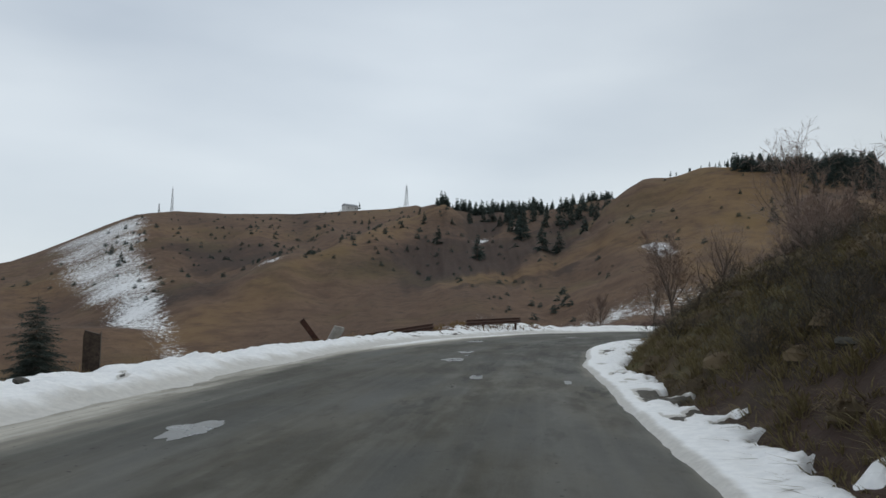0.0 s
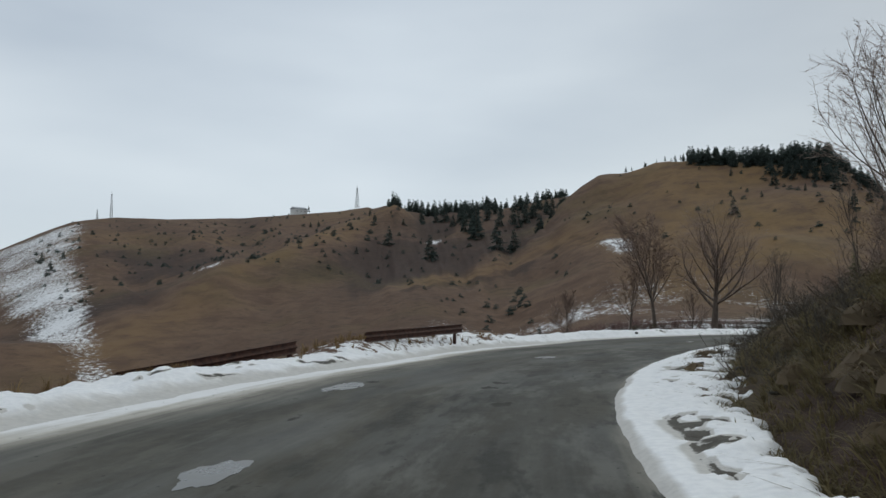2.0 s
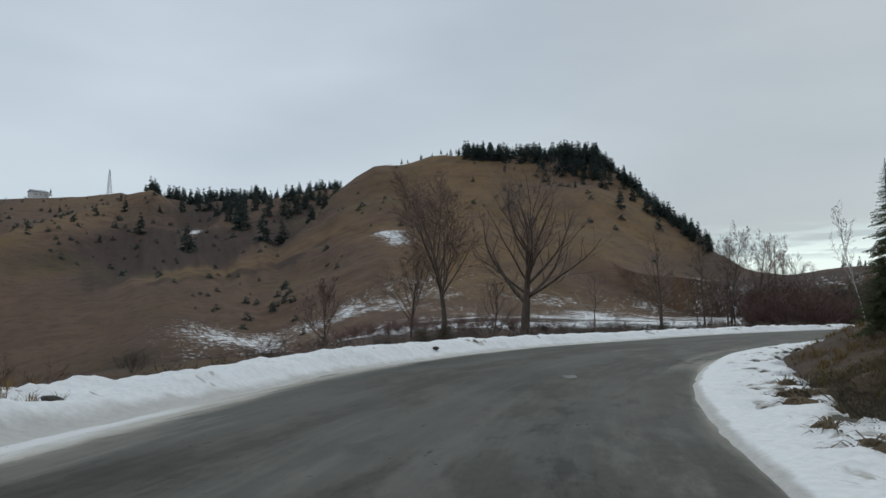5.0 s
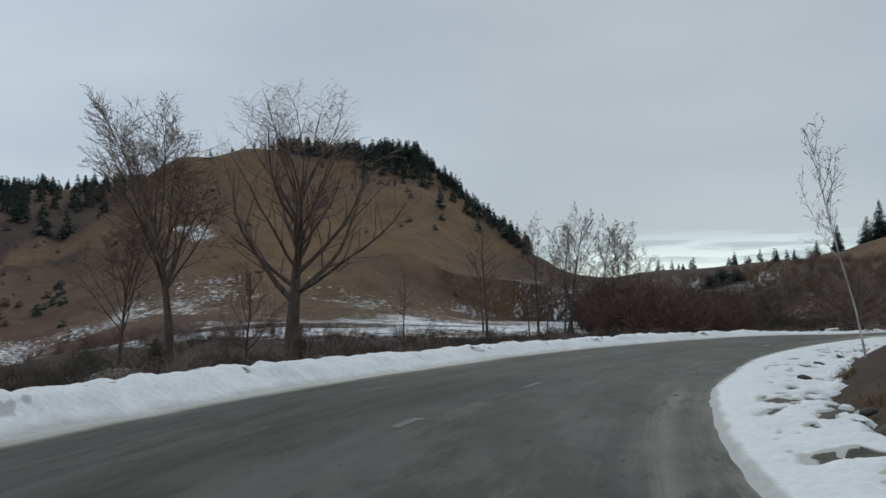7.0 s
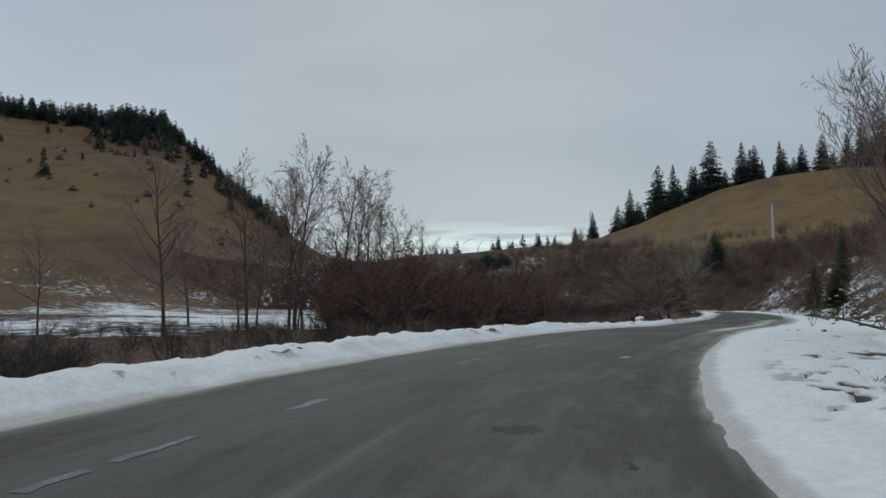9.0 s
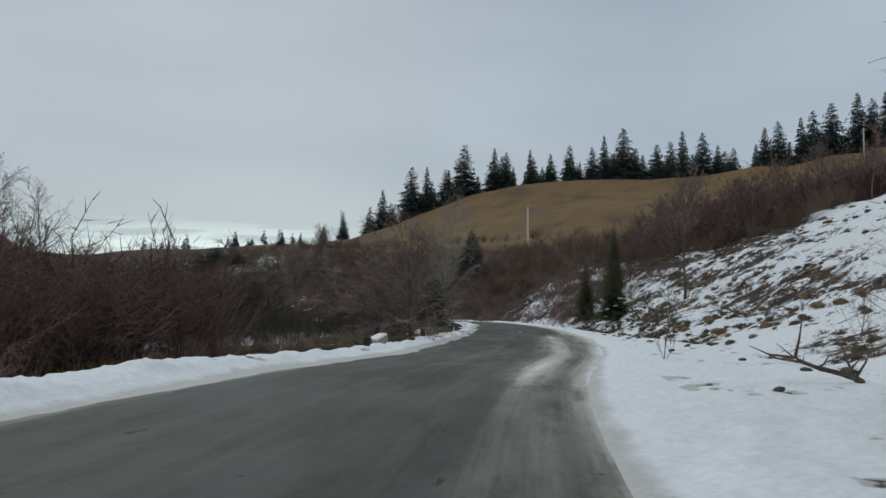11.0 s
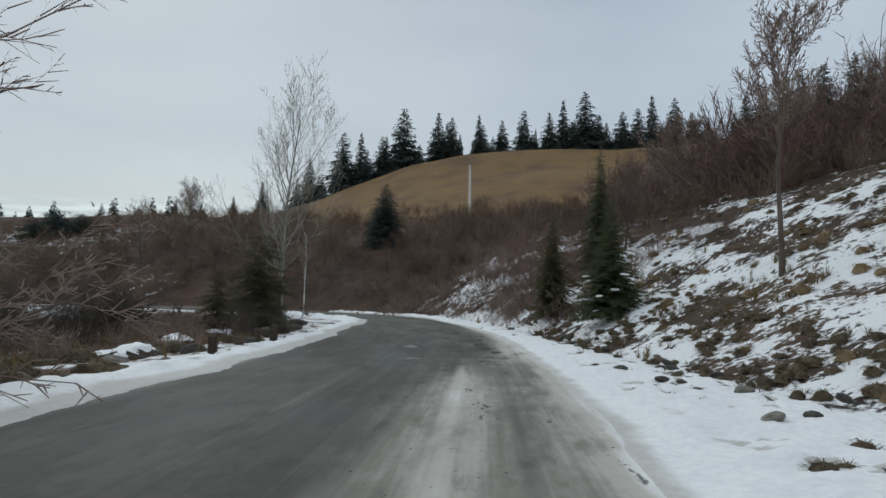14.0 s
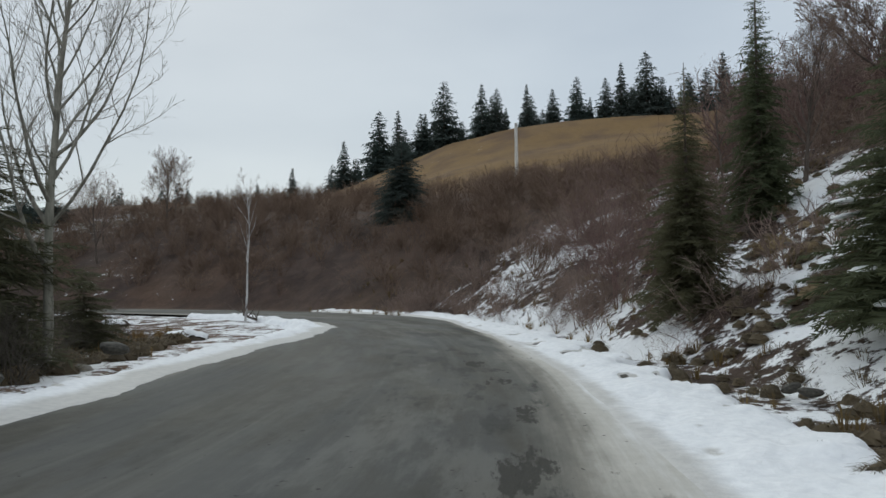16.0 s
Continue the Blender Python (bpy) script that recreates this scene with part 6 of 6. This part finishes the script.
def fallen_branch(x, y, label, turn, scale=1.0):
    tb = Tubes()
    rng = random.Random(int(x * 7))
    pts = [Vector((i * 0.4, 0.12 * math.sin(i * 1.3), 0.08 + 0.10 * i)) for i in range(6)]
    tb.add(pts, [0.07, 0.06, 0.05, 0.04, 0.03, 0.015], 6)
    for i in range(1, 6):
        for _ in range(2):
            d = Vector((rng.uniform(0.2, 0.8), rng.uniform(-1, 1), rng.uniform(0.0, 1.0))).normalized()
            tb.add([pts[i], pts[i] + d * 0.4, pts[i] + d * 0.7 + Vector((0, 0, 0.1))], [0.03, 0.018, 0.006], 4)
    ob = new("fallen_branch", tb.mesh("fallen_branch", M_BARK))
    ob.matrix_basis = pose(x, y, float(ground(np.array([x]), np.array([y]))[0]), 0, 0, turn) @ Matrix.Scale(scale, 4)
    tagged(ob, label, "branch")


fallen_branch(85.9, 84.8, "broken dead branch lying on the snowy slope", 60, 0.8)
fallen_branch(118.5, 117.0, "dead branch lying beside the road bend", 200)
fallen_branch(63.0, 80.5, "dead branch lying in the roadside snow", 150)


# ---- poles, masts and the house on the ridge ----
def utility_pole(x, y, top, label, r=0.2):
    z = float(ground(np.array([x]), np.array([y]))[0])
    ob = empty("utility_pole", pose(x, y, z, 0, 0, 25), label, "utility pole", "utility poles")
    tb = Tubes()
    h = top - z
    tb.add([(0, 0, -0.5), (0, 0, h)], [r, r * 0.75], 10)
    part("shaft", tb.mesh("shaft", M_POLE), ob)
    bm = bmesh.new()
    box_bm(bm, 1.3, 0.1, 0.1, Matrix.Translation((0, 0, h - 0.35)), 0.01)
    part("cross_arm", bm_mesh("cross_arm", bm, M_STEEL), ob)
    for dx in (-0.55, 0.0, 0.55):
        tb = Tubes()
        tb.add([(dx, 0, h - 0.3), (dx, 0, h - 0.12)], [0.05, 0.035], 6)
        part("insulator", tb.mesh("insulator", M_CONCRETE), ob)


utility_pole(171.0, 127.0, 16.7, "pale concrete utility pole on the golden hillside")
utility_pole(255.0, 219.0, 29.0, "pale concrete utility pole at the end of the hill")
utility_pole(168.0, 78.3, 24.7, "pale concrete utility pole above the red-brown thicket", 0.12)


def lattice_mast(x, y, h, base, label):
    z = float(ground(np.array([x]), np.array([y]))[0]) - 1.3
    ob = empty("lattice_mast", pose(x, y, z, 0, 0, 30), label, "mast", "masts on the ridge")

    def leg(k, f):
        a = math.pi / 2 * k + math.pi / 4
        r = base * (1 - f) * 0.5 + 0.25
        return Vector((math.cos(a) * r, math.sin(a) * r, h * f))

    for k in range(4):
        tb = Tubes()
        tb.add([leg(k, 0), leg(k, 0.5), leg(k, 0.9)], [0.16, 0.13, 0.1], 5)
        part("leg", tb.mesh("leg", M_STEEL), ob)
    tb = Tubes()
    n = 9
    for i in range(n):
        f0, f1 = 0.9 * i / n, 0.9 * (i + 1) / n
        for k in range(4):
            tb.add([leg(k, f0), leg((k + 1) % 4, f1)], [0.08, 0.08], 4)
            tb.add([leg(k, f1), leg((k + 1) % 4, f1)], [0.08, 0.08], 4)
    part("bracing", tb.mesh("bracing", M_STEEL), ob)
    tb = Tubes()
    tb.add([(0, 0, h * 0.88), (0, 0, h)], [0.14, 0.08], 6)
    part("antenna", tb.mesh("antenna", M_STEEL), ob)


def ridge(az, back=0.0):
    return bearing(az, float(np.interp(az, RIDGE[0], RIDGE[1])) + back)


lattice_mast(*ridge(-22.3), 24, 2.6, "steel lattice mast on the bare ridge top")
lattice_mast(*ridge(-5.5), 22, 4.2, "tapered steel lattice mast on the ridge")
lattice_mast(*ridge(-23.2), 9, 1.5, "small steel mast on the bare ridge top")


def ridge_house():
    x, y = ridge(-9.7, -1)
    z = float(ground(np.array([x]), np.array([y]))[0]) - 2.4
    ob = empty("house", pose(x, y, z, 0, 0, 38), "white house with a pale tin roof on the ridge", "house")
    bm = bmesh.new()
    box_bm(bm, 13, 8, 8.4, Matrix.Translation((0, 0, 1.2)), 0.03)
    part("wall", bm_mesh("wall", bm, M_WALL), ob)
    part("roof", bm_mesh("roof", prism([(-4.6, 5.3), (4.6, 5.3), (4.6, 5.5), (0, 7.4), (-4.6, 5.5)], 13.8), M_ROOF), ob).location.x = -6.9
    for i in range(3):
        bm = bmesh.new()
        box_bm(bm, 0.8, 0.12, 0.9, Matrix.Translation((-4.0 + i * 4.0, -4.03, 3.2)), 0.02)
        part("window", bm_mesh("window", bm, M_GLASS), ob)


ridge_house()
conifer(*ridge(-9.0, -2), SPRUCE_FAR[0], "dark conifer beside the white ridge house", 0.6)


# ---- puddles and worn lane marks on the road ----
def water_material():
    m = Mat("icy_meltwater", 0.12, 0.5)
    n = m.noise(2.2, 4, 0.6)
    m.color(m.mix(m.ramp(n, 0.35, 0.65), (0.07, 0.068, 0.06), (0.15, 0.145, 0.13)))
    m.rough(m.math("MULTIPLY_ADD", n, 0.5, 0.05))
    return m.m


def worn_paint_material():
    m = Mat("worn_white_paint", 0.7, 0.3)
    n = m.math("ADD", m.math("MULTIPLY", m.noise(3.0, 4, 0.6), 0.6), m.math("MULTIPLY", m.noise(22.0, 4, 0.7), 0.4))
    m.color(m.mix(m.ramp(n, 0.48, 0.60), (0.15, 0.15, 0.142), (0.25, 0.25, 0.24)))
    return m.m


M_WATER, M_PAINT = water_material(), worn_paint_material()


def road_top(s, l):
    return 0.035 * (l - 2.0) * 0.4 * float(1 - sstep(100, 120, np.array(s))) - 0.012 * max(abs(l - 2) - 2.5, 0) ** 2 + 0.010 * float(vnoise(np.array([s]), np.array([l]), 1.8, 71, 3)[0])


def puddle(s0, l0, length, width, seed):
    """A thin sheet of icy meltwater with a ragged outline on the asphalt."""
    rng = random.Random(seed)
    bm, n, rings = bmesh.new(), 64, 5
    ph = [rng.uniform(0, 6.28) for _ in range(5)]

    def place(f, a):
        ca, sa = math.cos(a), math.sin(a)
        r = f * (1 + 0.55 * float(vnoise(np.array([ca * 1.6 + ph[0] * 9]), np.array([sa * 1.6 + ph[1] * 9]), 1.0, seed, 4)[0]))
        s, l = s0 + math.cos(a) * r * length * 0.5, l0 + math.sin(a) * r * width * 0.5
        x, y, z = on_road(s, l)
        return bm.verts.new((float(x), float(y), float(z) + road_top(s, l) + 0.004))

    mid = place(0, 0)
    loops = [[place((k + 1) / rings, 2 * math.pi * i / n) for i in range(n)] for k in range(rings)]
    for i in range(n):
        j = (i + 1) % n
        bm.faces.new((mid, loops[0][i], loops[0][j]))
        for k in range(rings - 1):
            bm.faces.new((loops[k][i], loops[k + 1][i], loops[k + 1][j], loops[k][j]))
    tagged(new("puddle", bm_mesh("puddle", bm, M_WATER, True)), "shallow icy puddle in the worn asphalt", "puddle", "puddles on the road")


for k, row in enumerate(PUDDLES):
    puddle(*(float(v) for v in row), k)


def lane_mark(s0, s1, l0, w):
    bm, rows = bmesh.new(), []
    for s in np.arange(s0, s1 + 0.01, 0.1):
        pair = []
        fray = 0.35 * w * vnoise(np.array([s, s + 50]), np.array([0.0, 0.0]), 0.3, 78, 2)
        for l in (l0 - w / 2 + fray[0], l0 + w / 2 + fray[1]):
            x, y, z = on_road(s, l)
            pair.append(bm.verts.new((float(x), float(y), float(z) + road_top(s, l) + 0.005)))
        rows.append(pair)
    for i in range(len(rows) - 1):
        if vnoise(np.array([s0 + i * 0.1]), np.array([l0 * 3]), 0.5, 77, 2)[0] > -0.12:
            a, c = rows[i], rows[i + 1]
            bm.faces.new((a[0], c[0], c[1], a[1]))
    bmesh.ops.delete(bm, geom=[v for v in bm.verts if not v.link_faces], context="VERTS")
    for f in bm.faces:
        f.smooth = True
    tagged(new("lane_mark", bm_mesh("lane_mark", bm, M_PAINT)), "worn dash of a white centre line", "road marking", "centre line dashes", "structure")


for s0, s1, l0 in ((70.4, 71.9, 2.36), (76.6, 78.2, 2.08), (86.1, 88.4, 3.74), (90.0, 91.2, 3.61), (96.5, 98.0, 3.56), (102.0, 104.4, 3.45)):
    lane_mark(s0, s1, l0, 0.13)
